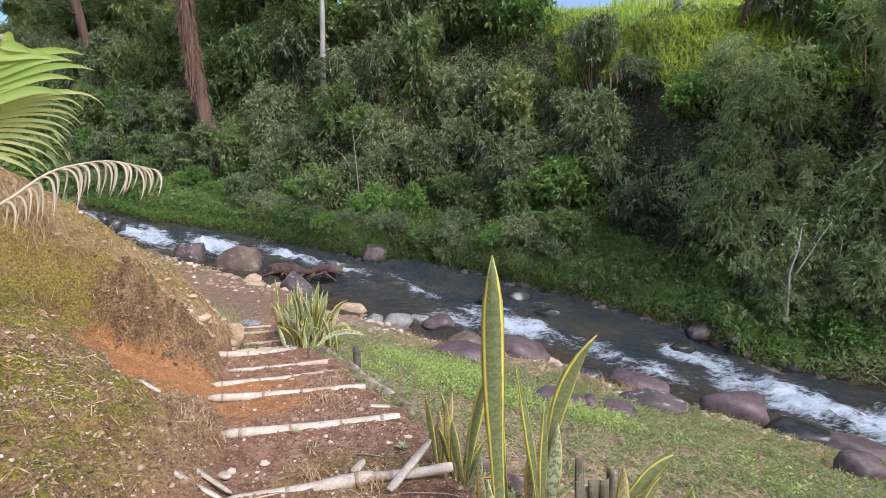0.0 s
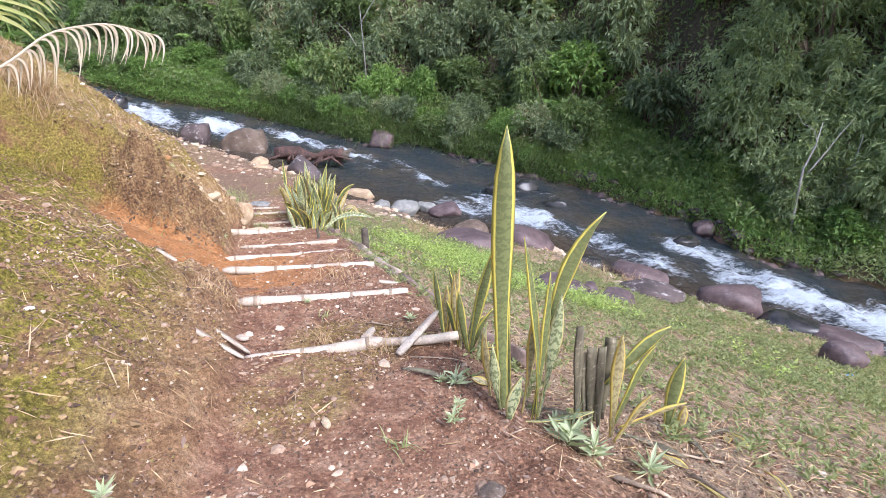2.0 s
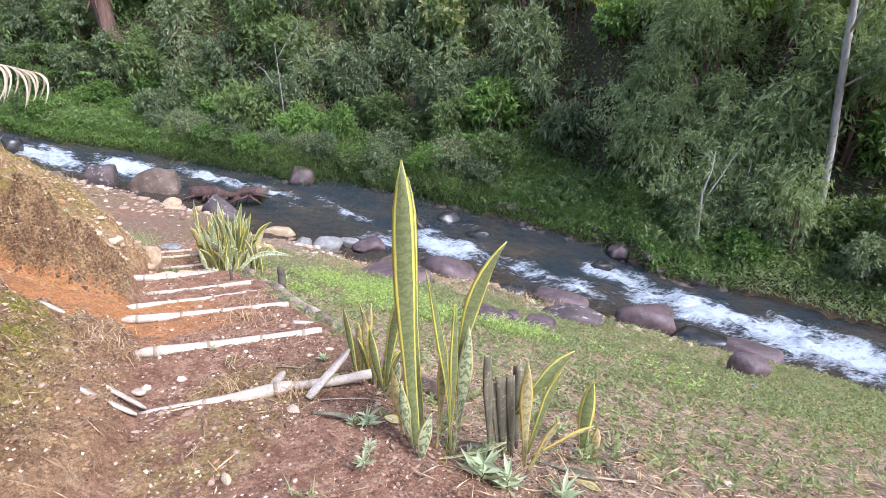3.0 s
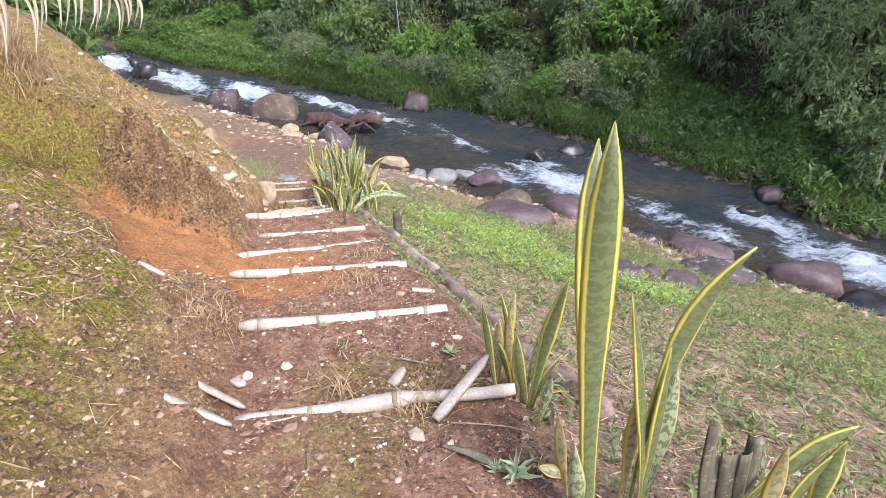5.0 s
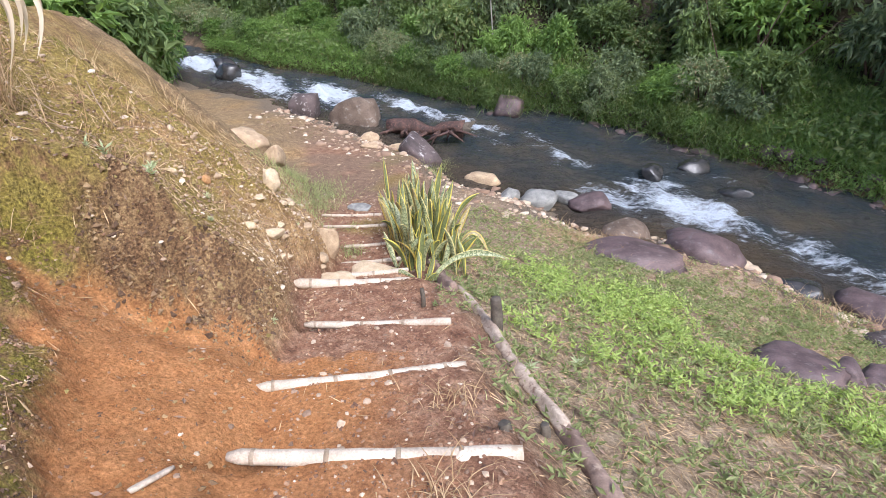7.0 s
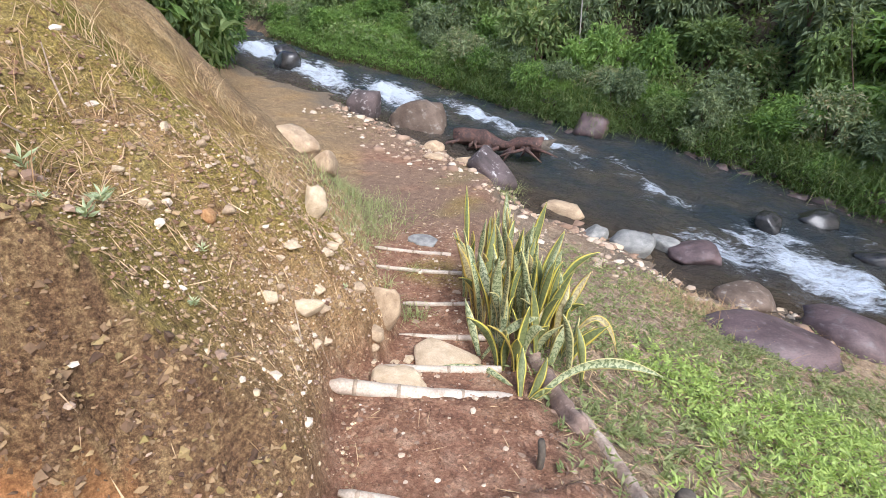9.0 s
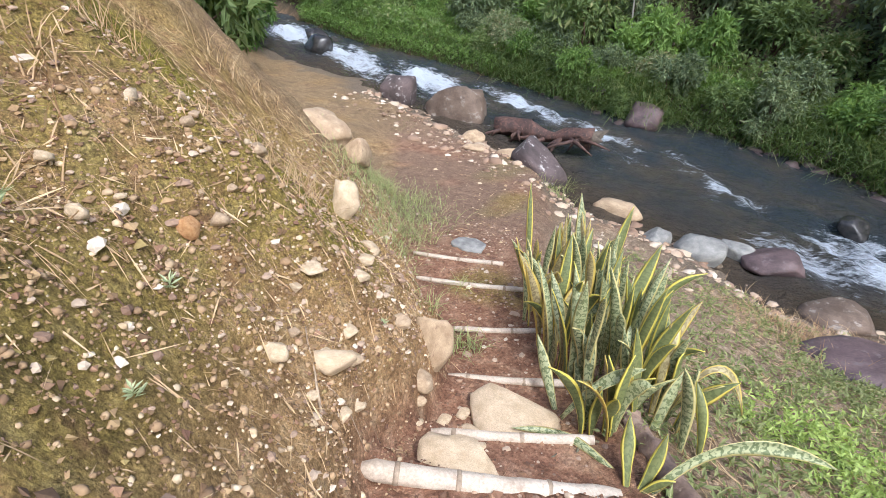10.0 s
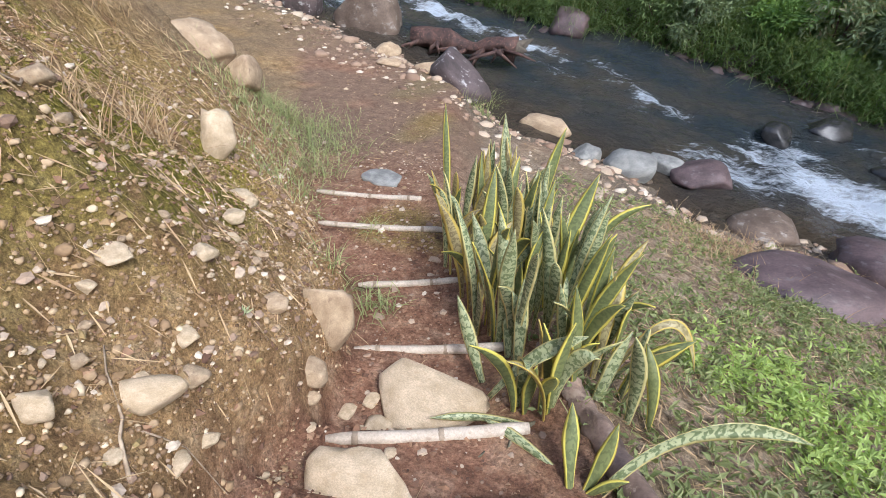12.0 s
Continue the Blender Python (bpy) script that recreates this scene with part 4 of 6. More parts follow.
def log(points, r0, r1, mat, label, seed, name="edging_log"):
    """A half-rotten pole on the ground: knobbly, with a split along it and broken ends."""
    pts = np.array([on_ground(x, y, r0 * 0.5) for x, y in points])
    n = 34
    t = np.linspace(0, 1, n)
    u = np.linspace(0, 1, len(pts))
    P = np.stack([np.interp(t, u, pts[:, k]) for k in range(3)], 1)
    P += 0.02 * np.stack([np.sin(t * 7 + seed), np.cos(t * 5 + 2 * seed), 0.6 * np.sin(t * 11 + seed)], 1)
    R = (r0 + (r1 - r0) * t) * (1 + 0.1 * np.sin(t * 23 + seed) + 0.08 * np.sin(t * 41 + 2 * seed))
    R[0], R[-1] = R[0] * 0.6, R[-1] * 0.5
    V, F = tube(P, R, 12, 0.07, seed)
    V = V.reshape(n, 12, 3)
    for k in (2, 7):
        V[:, k] += (P - V[:, k]) * (0.25 + 0.2 * np.sin(t * 13 + k))[:, None]
    return tagged(mesh_object(name, V.reshape(-1, 3), F, mat, True), label, "log", "logs edging the path")


log([(0.32, 2.85), (-0.2, 3.75), (-0.78, 4.72)], 0.05, 0.045, LOGWOOD, "dark rotting log edging the path beside the lawn", 1)
log([(-0.70, 4.62), (-1.22, 5.5), (-1.72, 6.35)], 0.043, 0.036, LOGPALE, "pale brown pole edging the path beside the lawn", 2)
log([(-1.66, 6.02), (-1.95, 6.6), (-2.2, 7.0)], 0.052, 0.045, LOGWOOD, "dark mossy log under the snake plants", 3)


def stake(x, y, h, r, label, seed):
    z = gz(x, y)
    V, F = tube([(x, y, z - 0.1), (x + 0.004, y, z + h * 0.5), (x - 0.006, y + 0.01, z + h * 0.93), (x - 0.006, y + 0.01, z + h)], [r * 1.05, r, r * 0.95, r * 0.7], 9, 0.06, seed)
    tagged(mesh_object("stake", V, F, STUMP, True), label, "stake", "stakes along the path")


stake(-1.24, 5.62, 0.27, 0.04, "short dark weathered wooden stake beside the path", 1)
stake(-0.92, 4.30, 0.06, 0.028, "low broken wooden stake holding a step pole", 2)
stake(-1.78, 5.72, 0.14, 0.016, "thin short wooden peg beside the path", 3)
stake(-0.78, 4.55, 0.06, 0.024, "low weathered stake beside the edging log", 4)


# ---- stones ----
def stone_mesh(seed, sub=3, rough=0.16, boxy=0.0, low=0.34):
    bm = bmesh.new()
    bmesh.ops.create_icosphere(bm, subdivisions=sub, radius=0.5)
    off = Vector((seed * 7.3, seed * 3.1, seed * 1.7))
    rs = random.Random(seed)
    cuts = [(Vector((rs.gauss(0, 1), rs.gauss(0, 1), rs.gauss(0, 1))).normalized(), rs.uniform(low, 0.45)) for _ in range(11)]
    for v in bm.verts:
        d = v.co.normalized()
        if boxy:
            m = max(abs(c) for c in d)
            d = d.lerp(d / m * 0.82, boxy)
        k = 1 + rough * (noise.noise(d * 1.6 + off) * 1.6 + noise.noise(d * 4.1 + off) * 0.75 + noise.noise(d * 9 + off) * 0.35)
        p = d * 0.5 * k
        for nrm, lim in cuts:
            over = p.dot(nrm) - lim
            if over > 0:
                p -= nrm * over * 0.93
        v.co = p
    return bm


def stone(x, y, sx, sy, sz, mat, label, name="rock", cat="rock", group="", turn=0.0, tilt=(0, 0), seed=1, sink=0.3, z=None, boxy=0.35, sub=3, rough=0.16):
    ob = part(name, stone_mesh(seed, sub, rough, boxy, 0.24 if sx < 0.45 else 0.32), mat, None)
    zz = (gz(x, y) if z is None else z)
    ob.matrix_basis = pose(x, y, zz + sz * (0.5 - sink), tilt[0], tilt[1], turn) @ Matrix.Diagonal((sx, sy, sz, 1))
    return tagged(ob, label, cat, group)


def wz(x, y):
    return float(water_z(x, y)) - 0.08


RIVER, LAWN_ROCK = "boulders in the stream", "rocks in the lawn"
stone(-1.84, 12.0, 0.74, 0.6, 0.5, STONE_GREY, "smooth grey round boulder at the stream edge", "boulder", "boulder", RIVER, 15, seed=2, z=wz(-1.8, 12))
stone(-3.0, 12.7, 0.85, 0.55, 0.34, STONE_TAN, "flat pale tan boulder at the stream edge", "boulder", "boulder", RIVER, -15, seed=3, z=wz(-3, 12.7))
stone(-2.4, 12.1, 0.45, 0.42, 0.34, STONE_GREY, "small pale grey boulder at the stream edge", "boulder", "boulder", RIVER, 40, seed=4, z=wz(-2.4, 12.1))
stone(-1.42, 12.4, 0.42, 0.5, 0.34, STONE_GREY, "grey boulder standing at the stream edge", "boulder", "boulder", RIVER, 70, seed=5, z=wz(-1.4, 12.4))
stone(-0.95, 12.25, 0.85, 0.65, 0.42, STONE_DARK, "wet dark boulder in shallow rapids", "boulder", "boulder", RIVER, 10, seed=6, z=wz(-1, 12.2))
stone(-0.35, 11.35, 0.9, 0.7, 0.4, STONE_BROWN, "brown wet boulder at the stream edge", "boulder", "boulder", RIVER, -20, seed=7, z=wz(-0.4, 11.3))
stone(-4.35, 12.8, 1.3, 0.75, 0.66, STONE_LICHEN, "wedge-shaped dark boulder patched with pale lichen", "boulder", "boulder", RIVER, -35, (0, 14), seed=8, boxy=0.7)
stone(-6.95, 15.5, 1.55, 1.2, 1.15, STONE_BROWN, "large tan-brown angular boulder beside the stream", "boulder", "boulder", RIVER, -20, seed=9, boxy=0.55)
stone(-8.35, 15.5, 0.95, 0.9, 0.9, STONE_LICHEN, "squat brown boulder with a pale top", "boulder", "boulder", RIVER, 20, seed=10, boxy=0.5)
stone(-12.5, 18.1, 0.95, 0.75, 0.8, STONE_WET, "black wet boulder standing in white rapids", "boulder", "boulder", RIVER, 10, seed=11, z=wz(-12.5, 18.1))
stone(-13.6, 19.4, 0.8, 0.7, 0.6, STONE_WET, "small black wet boulder in white rapids", "boulder", "boulder", RIVER, 50, seed=12, z=wz(-13.6, 19.4))
stone(-3.45, 17.25, 0.95, 0.8, 0.8, STONE_DARK, "dark rounded boulder below the far bank", "boulder", "boulder", RIVER, 10, seed=13, z=wz(-3.4, 17.2))
stone(-0.28, 9.7, 1.5, 0.95, 0.55, STONE_DARK, "broad flat dark purple rock sunk in the lawn", "rock", "rock", LAWN_ROCK, 10, seed=14, sink=0.5)
stone(0.75, 10.7, 1.25, 0.95, 0.8, STONE_DARK, "dark domed boulder beside the rapids", "boulder", "boulder", RIVER, -15, seed=15, sink=0.3, z=wz(0.8, 10.9))
stone(4.25, 9.3, 1.15, 0.9, 0.72, STONE_DARK, "dark rounded boulder beside the rapids", "boulder", "boulder", RIVER, 5, seed=16, z=wz(4.2, 9.2))
stone(5.05, 8.75, 1.2, 0.8, 0.5, STONE_WET, "low wet dark rock at the stream edge", "boulder", "boulder", RIVER, -25, seed=17, z=wz(5, 8.7))
stone(5.6, 8.35, 1.1, 0.8, 0.45, STONE_DARK, "low dark rock at the stream edge", "boulder", "boulder", RIVER, -30, seed=18)
stone(2.85, 10.0, 1.1, 0.8, 0.5, STONE_DARK, "dark flat rock at the stream edge", "boulder", "boulder", RIVER, -20, seed=19, z=wz(2.8, 10))
stone(2.0, 10.35, 0.7, 0.6, 0.4, STONE_WET, "wet dark rock at the stream edge", "boulder", "boulder", RIVER, 30, seed=20, z=wz(2, 10.3))
stone(4.9, 12.85, 0.6, 0.55, 0.55, STONE_DARK, "dark rock under the far grassy edge", "boulder", "boulder", RIVER, 0, seed=21, z=wz(4.8, 12.7))
stone(4.3, 12.1, 0.7, 0.5, 0.35, STONE_WET, "wet black rock splitting the rapids", "boulder", "boulder", RIVER, 30, seed=22, z=wz(4.3, 12.1))
stone(0.9, 14.6, 0.8, 0.6, 0.4, STONE_WET, "wet black rock in midstream", "boulder", "boulder", RIVER, 20, seed=23, z=wz(0.9, 14.6))
stone(0.1, 14.1, 0.6, 0.5, 0.36, STONE_WET, "wet black rock in midstream", "boulder", "boulder", RIVER, 60, seed=24, z=wz(0, 14))
stone(1.6, 13.6, 0.7, 0.45, 0.3, STONE_WET, "low wet black rock in midstream", "boulder", "boulder", RIVER, -10, seed=25, z=wz(1.6, 13.6))
stone(2.9, 14.4, 0.3, 0.26, 0.22, STONE_GREY, "small pale stone on the far shore", "boulder", "boulder", RIVER, 0, seed=26)
stone(-5.0, 13.4, 0.55, 0.4, 0.3, STONE_TAN, "pale tan stone beside the worn path end", "rock", "rock", "", 10, seed=27)
stone(-5.9, 13.9, 0.5, 0.4, 0.3, STONE_TAN, "pale stone near the brown boulders", "rock", "rock", "", 30, seed=28)
stone(-5.5, 13.0, 0.45, 0.3, 0.14, STONE_TAN, "flat pale stone on the worn path", "rock", "rock", "", 0, seed=29)
stone(1.0, 6.95, 0.75, 0.55, 0.32, STONE_DARK, "flat dark rock sunk in the lawn", "rock", "rock", LAWN_ROCK, 5, seed=31, sink=0.42)
stone(1.85, 7.35, 0.65, 0.5, 0.32, STONE_DARK, "dark split rock sunk in the lawn", "rock", "rock", LAWN_ROCK, -20, seed=32, sink=0.42)
stone(1.45, 7.2, 0.4, 0.4, 0.28, STONE_DARK, "small dark rock sunk in the lawn", "rock", "rock", LAWN_ROCK, 40, seed=33, sink=0.4)
stone(2.7, 8.7, 1.1, 0.7, 0.4, STONE_LICHEN, "grey weathered rock beside the dry grass", "rock", "rock", LAWN_ROCK, -25, seed=34, sink=0.35)
stone(4.6, 6.75, 0.66, 0.55, 0.48, STONE_DARK, "dark rounded rock on the lower lawn", "rock", "rock", LAWN_ROCK, 15, seed=35, sink=0.3)
STEP = "stones on the stair"
stone(-2.56, 6.55, 0.5, 0.4, 0.14, STONE_PALE, "smooth tan stepping stone set in the step", "stepping_stone", "stone", STEP, -18, seed=37, boxy=0.75, sink=0.4, rough=0.08)
stone(-2.56, 6.0, 0.4, 0.36, 0.14, STONE_PALE, "angular tan stepping stone set in the step", "stepping_stone", "stone", STEP, 20, seed=38, boxy=0.8, sink=0.4, rough=0.08)
stone(-2.99, 6.62, 0.26, 0.18, 0.42, STONE_TAN, "upright weathered tan-brown rock at the path edge", "rock", "rock", STEP, 20, (0, 10), seed=39, boxy=0.85, sink=0.4, rough=0.22)
stone(-3.72, 8.75, 0.34, 0.26, 0.12, STONE_GREY, "flat pale grey stone above the last step", "rock", "rock", STEP, 0, seed=40, sink=0.35, rough=0.1)
BANKSET = "pale stones in the bank"
stone(-5.62, 9.2, 0.74, 0.5, 0.36, STONE_TAN, "large pale flat rock jutting from the bank", "rock", "rock", BANKSET, -30, (0, 18), seed=41, boxy=0.9, sink=0.45, rough=0.2)
stone(-5.2, 9.2, 0.34, 0.4, 0.46, STONE_TAN, "tan weathered rock below the pale rock", "rock", "rock", BANKSET, 10, (0, 12), seed=42, boxy=0.75)
stone(-4.12, 7.5, 0.27, 0.22, 0.36, STONE_PALE, "pale upright stone jutting from the bank", "rock", "rock", BANKSET, 25, (0, 15), seed=43, boxy=0.8, rough=0.2, sink=0.4)
for i, (bx, by, bw, flat, turn) in enumerate((
        (-3.01, 5.63, 0.10, 0.75, 30), (-2.95, 5.82, 0.17, 0.7, 15), (-2.96, 5.94, 0.085, 0.8, 60), (-3.02, 6.0, 0.08, 0.6, -20), (-3.15, 5.9, 0.05, 0.9, 0),
        (-2.92, 6.36, 0.13, 0.8, 10), (-2.88, 5.76, 0.07, 0.7, 80), (-2.9, 5.87, 0.065, 0.7, 20), (-2.89, 6.3, 0.075, 0.6, 70), (-3.16, 5.99, 0.1, 0.4, -25),
        (-3.12, 6.22, 0.09, 0.6, -20), (-3.01, 6.34, 0.1, 0.8, 40), (-2.99, 5.83, 0.05, 0.7, 0), (-2.91, 5.66, 0.045, 0.7, 50), (-3.05, 5.76, 0.05, 0.8, 20),
        (-3.58, 6.97, 0.13, 0.7, -10), (-3.44, 6.73, 0.11, 0.6, 30), (-3.76, 6.39, 0.12, 0.9, 10), (-3.3, 6.55, 0.08, 0.6, 0), (-3.66, 7.2, 0.1, 0.6, 45))):
    stone(bx, by, bw * 1.1, bw * 0.88, bw * flat * 0.9, (STONE_PALE, STONE_PALE, STONE_TAN)[i % 3], "pale rounded stone stuck in the earth bank", "rock", "rock", BANKSET, turn, seed=44 + i, sink=0.3, boxy=0.5, rough=0.12)
for bx, by, bw in ((-2.82, 6.42, 0.075), (-2.76, 6.5, 0.075), (-2.68, 6.38, 0.11), (-2.56, 6.2, 0.05), (-2.84, 6.2, 0.05), (-2.7, 6.28, 0.04)):
    stone(bx, by, bw * 1.2, bw, bw * 0.5, STONE_PALE, "small pale stone lying on the step", "rock", "rock", STEP, bw * 900, seed=int(bw * 1000), sink=0.25, sub=2)
stone(-3.32, 5.66, 0.10, 0.07, 0.07, STONE_ORANGE, "orange stone in the bank", "rock", "rock", BANKSET, 0, seed=49)
stone(0.12, 1.52, 0.10, 0.085, 0.05, STONE_BROWN, "flat brown stone on the bare path", "rock", "rock", "", 0, seed=50, sink=0.25)
stone(0.04, 1.28, 0.12, 0.11, 0.08, STONE_ORANGE, "crumbly orange clod on the bare path", "clod", "clod", "", 0, seed=51, sink=0.25, rough=0.25)
stone(-0.5, 1.84, 0.04, 0.065, 0.03, STONE_PALE, "small pale pebble on the bare path", "pebble", "pebble", "", 20, seed=52, sink=0.2, sub=2)
r_st = random.Random(12)
for i in range(48):
    bx, by = r_st.uniform(-3.6, -2.75), r_st.uniform(5.35, 7.6)
    bx -= (by - 5.6) * 0.45
    s = r_st.choice((0.02, 0.025, 0.03, 0.04, 0.06))
    stone(bx, by, s * 1.3, s, s * 0.8, r_st.choice((STONE_PALE, STONE_TAN, STONE_TAN)), "small pale stone loose in the bank", "pebble", "pebble", "loose pebbles of the bank", r_st.uniform(0, 180), seed=i % 9 + 60, sub=2, sink=0.25)


def pebble_mat(name, stops):
    m, nt, b, _ = nodes_of(name)
    geo = nt.nodes.new("ShaderNodeNewGeometry")
    col = ramp(nt, geo.outputs["Random Per Island"], stops)
    col = mix(nt, 0.5, col, ramp(nt, noise_node(nt, 80, 4), [(0.3, (0.6, 0.6, 0.6)), (0.7, (1.2, 1.2, 1.2))]), "MULTIPLY")
    nt.links.new(col, b.inputs["Base Color"])
    b.inputs["Roughness"].default_value = 0.9
    return m


PEBBLES = pebble_mat("loose_pebbles", [(0.0, (0.2, 0.12, 0.075)), (0.45, (0.38, 0.26, 0.17)), (0.8, (0.55, 0.43, 0.3)), (1.0, (0.7, 0.6, 0.46))])
CUT_SOIL = pebble_mat("cut_soil", [(0.0, (0.085, 0.048, 0.027)), (0.6, (0.19, 0.115, 0.058)), (0.88, (0.33, 0.225, 0.11)), (1.0, (0.26, 0.2, 0.06))])
OCHRE = pebble_mat("ochre_crumbs", [(0.0, (0.13, 0.075, 0.036)), (0.5, (0.27, 0.17, 0.078)), (0.85, (0.4, 0.27, 0.13)), (1.0, (0.27, 0.21, 0.06))])
GRIT = pebble_mat("bank_grit", [(0.0, (0.2, 0.12, 0.06)), (0.6, (0.36, 0.235, 0.12)), (0.85, (0.52, 0.38, 0.22)), (1.0, (0.72, 0.58, 0.38))])
SOIL_GRIT = pebble_mat("soil_grit", [(0.0, (0.055, 0.032, 0.02)), (0.45, (0.17, 0.1, 0.058)), (0.8, (0.33, 0.21, 0.13)), (1.0, (0.66, 0.54, 0.38))])
CLODS = pebble_mat("soil_clods", [(0.0, (0.13, 0.066, 0.038)), (0.6, (0.27, 0.148, 0.082)), (1.0, (0.4, 0.245, 0.14))])


def small_solids(P, size, r, flat=0.6):
    """Many little uneven lumps, twelve corners each."""
    g = (1 + 5 ** 0.5) / 2
    base = unit(np.array([(-1, g, 0), (1, g, 0), (-1, -g, 0), (1, -g, 0), (0, -1, g), (0, 1, g), (0, -1, -g), (0, 1, -g), (g, 0, -1), (g, 0, 1), (-g, 0, -1), (-g, 0, 1)], float))
    tri = np.array([(0, 11, 5), (0, 5, 1), (0, 1, 7), (0, 7, 10), (0, 10, 11), (1, 5, 9), (5, 11, 4), (11, 10, 2), (10, 7, 6), (7, 1, 8), (3, 9, 4), (3, 4, 2), (3, 2, 6), (3, 6, 8), (3, 8, 9), (4, 9, 5), (2, 4, 11), (6, 2, 10), (8, 6, 7), (9, 8, 1)])
    n = len(P)
    a = r.uniform(0, 6.28, n)
    V = base[None] * r.uniform(0.75, 1.25, (n, 12, 1)) * np.stack([r.uniform(0.8, 1.5, n), np.ones(n), flat * r.uniform(0.7, 1.3, n)], 1)[:, None, :] * (size * 0.5)[:, None, None]
    c, s = np.cos(a)[:, None], np.sin(a)[:, None]
    V = np.stack([V[..., 0] * c - V[..., 1] * s, V[..., 0] * s + V[..., 1] * c, V[..., 2]], -1) + P[:, None, :]
    return V.reshape(-1, 3), (tri[None] + 12 * np.arange(n)[:, None, None]).reshape(-1, 3)


def crumbs(P, size, r, flat=0.7):
    """Many little angular crumbs, six corners each."""
    base = np.array([(1, 0, 0), (0, 1, 0), (-1, 0, 0), (0, -1, 0), (0, 0, 1), (0, 0, -1)], float)
    tri = np.array([(0, 1, 4), (1, 2, 4), (2, 3, 4), (3, 0, 4), (1, 0, 5), (2, 1, 5), (3, 2, 5), (0, 3, 5)])
    n = len(P)
    a = r.uniform(0, 6.28, n)
    V = (base[None] + r.normal(size=(n, 6, 3)) * 0.3) * (size * 0.5)[:, None, None] * np.array([1.1, 0.9, flat])
    c, s = np.cos(a)[:, None], np.sin(a)[:, None]
    V = np.stack([V[..., 0] * c - V[..., 1] * s, V[..., 0] * s + V[..., 1] * c, V[..., 2]], -1) + P[:, None, :]
    return V.reshape(-1, 3), (tri[None] + 6 * np.arange(n)[:, None, None]).reshape(-1, 3)


def near_points(n, x0, x1, y0, y1, seed, weight):
    """Random places on the near ground, kept where weight(masks, x, y) is high."""
    r = np.random.default_rng(seed)
    x, y = r.uniform(x0, x1, n), r.uniform(y0, y1, n)
    z, m = land(x, y)
    k = (r.random(n) < weight(m, x, y)) & (m["dn"] > 0.05)
    return r, np.stack([x[k], y[k], z[k]], 1), {q: v[k] for q, v in m.items()}


r, P, M = near_points(60000, -5.0, 2.2, 0.7, 9.6, 201, lambda m, x, y: np.clip(0.2 * m["path"] + 0.85 * m["bank"] * smooth(7.4, 9.6, m["st"]) * np.exp(-m["e"] * 0.8) + 0.07 * m["bank"] * (1 - m["bare"]) + 0.02 * m["bare"] + 0.05 * (y < 3) * (x > 0), 0, 1))
tagged(mesh_object("pebbles", *small_solids(P, np.clip(r.lognormal(-4.4, 0.6, len(P)), 0.006, 0.055), r), PEBBLES, False), "loose pale pebbles strewn over path and bank", "pebbles", kind="stuff")
r, P, M = near_points(170000, -5.0, 2.4, 0.7, 8.6, 202, lambda m, x, y: np.clip(0.45 * m["path"] * (1 - 0.7 * m["red"]) + 0.75 * m["bank"] * (1 - 0.85 * m["bare"]) + 0.35 * (y < 3) * (x > 0), 0, 1) * np.clip(1.5 - m["e"] * 0.45, 0.15, 1))
ochre = (M["bank"] > 0.5) & (r.random(len(P)) < 0.75)
for k, nm, mt, lb in ((~ochre, "soil_clods", CLODS, "crumbs of brown soil on path and bank"), (ochre, "bank_crumbs", OCHRE, "crumbling ochre soil of the mossy bank")):
    tagged(mesh_object(nm, *crumbs(P[k], np.clip(r.lognormal(-4.5, 0.5, k.sum()), 0.005, 0.034), r), mt, False), lb, "soil", kind="stuff")
r, P, M = near_points(130000, -4.8, -2.2, 4.9, 9.2, 207, lambda m, x, y: (m["d"] < 0) * smooth(-0.06, 0.02, -m["d"] - 0.36) * smooth(7.9, 8.6, m["st"]) * (0.12 + 0.5 * np.exp(-m["e"])) * smooth(-0.45, 0.3, value_noise(x, y, 3.0, 47) + 0.5 * value_noise(x, y, 9.0, 48)))
P[:, 2] += 0.002
tagged(mesh_object("bank_grit", *small_solids(P, np.clip(r.lognormal(-4.95, 0.55, len(P)), 0.004, 0.032), r, 0.8), GRIT, True), "tan and cream grit weathering out of the bank", "grit", kind="stuff")
r, P, M = near_points(150000, -2.9, 1.6, 0.8, 3.9, 208, lambda m, x, y: np.clip(0.6 * m["bank"] + 0.4 * m["path"] + 0.3 * (m["d"] > 0), 0, 1) * (1 - m["red"]) * smooth(-0.5, 0.25, value_noise(x, y, 5.0, 50)))
tagged(mesh_object("soil_grit", *crumbs(P, np.clip(r.lognormal(-4.95, 0.5, len(P)), 0.004, 0.028), r, 0.8), SOIL_GRIT, False), "dark and pale grit lying on the soil", "grit", kind="stuff")
r, P, M = near_points(26000, -4.6, -2.2, 4.2, 5.9, 206, lambda m, x, y: m["cut"] * 0.6)
P[:, :2] += r.normal(size=(len(P), 2)) * 0.012
P[:, 2] = land(P[:, 0], P[:, 1])[0]
tagged(mesh_object("cut_crumbs", *crumbs(P, np.clip(r.lognormal(-4.1, 0.45, len(P)), 0.008, 0.042), r, 1.0), CUT_SOIL, False), "damp brown soil crumbling from the cut bank face", "soil", kind="stuff")
r, P, M = near_points(24000, -8.5, -2.2, 8.6, 14.6, 205, lambda m, x, y: np.clip(0.14 * m["path"] + 0.14 * (m["d"] > 0) * (m["d"] < 2.2), 0, 1))
tagged(mesh_object("path_gravel", *small_solids(P, np.clip(r.lognormal(-4.5, 0.6, len(P)), 0.006, 0.06), r), GRIT, False), "small tan gravel on the worn path end", "gravel", kind="stuff")
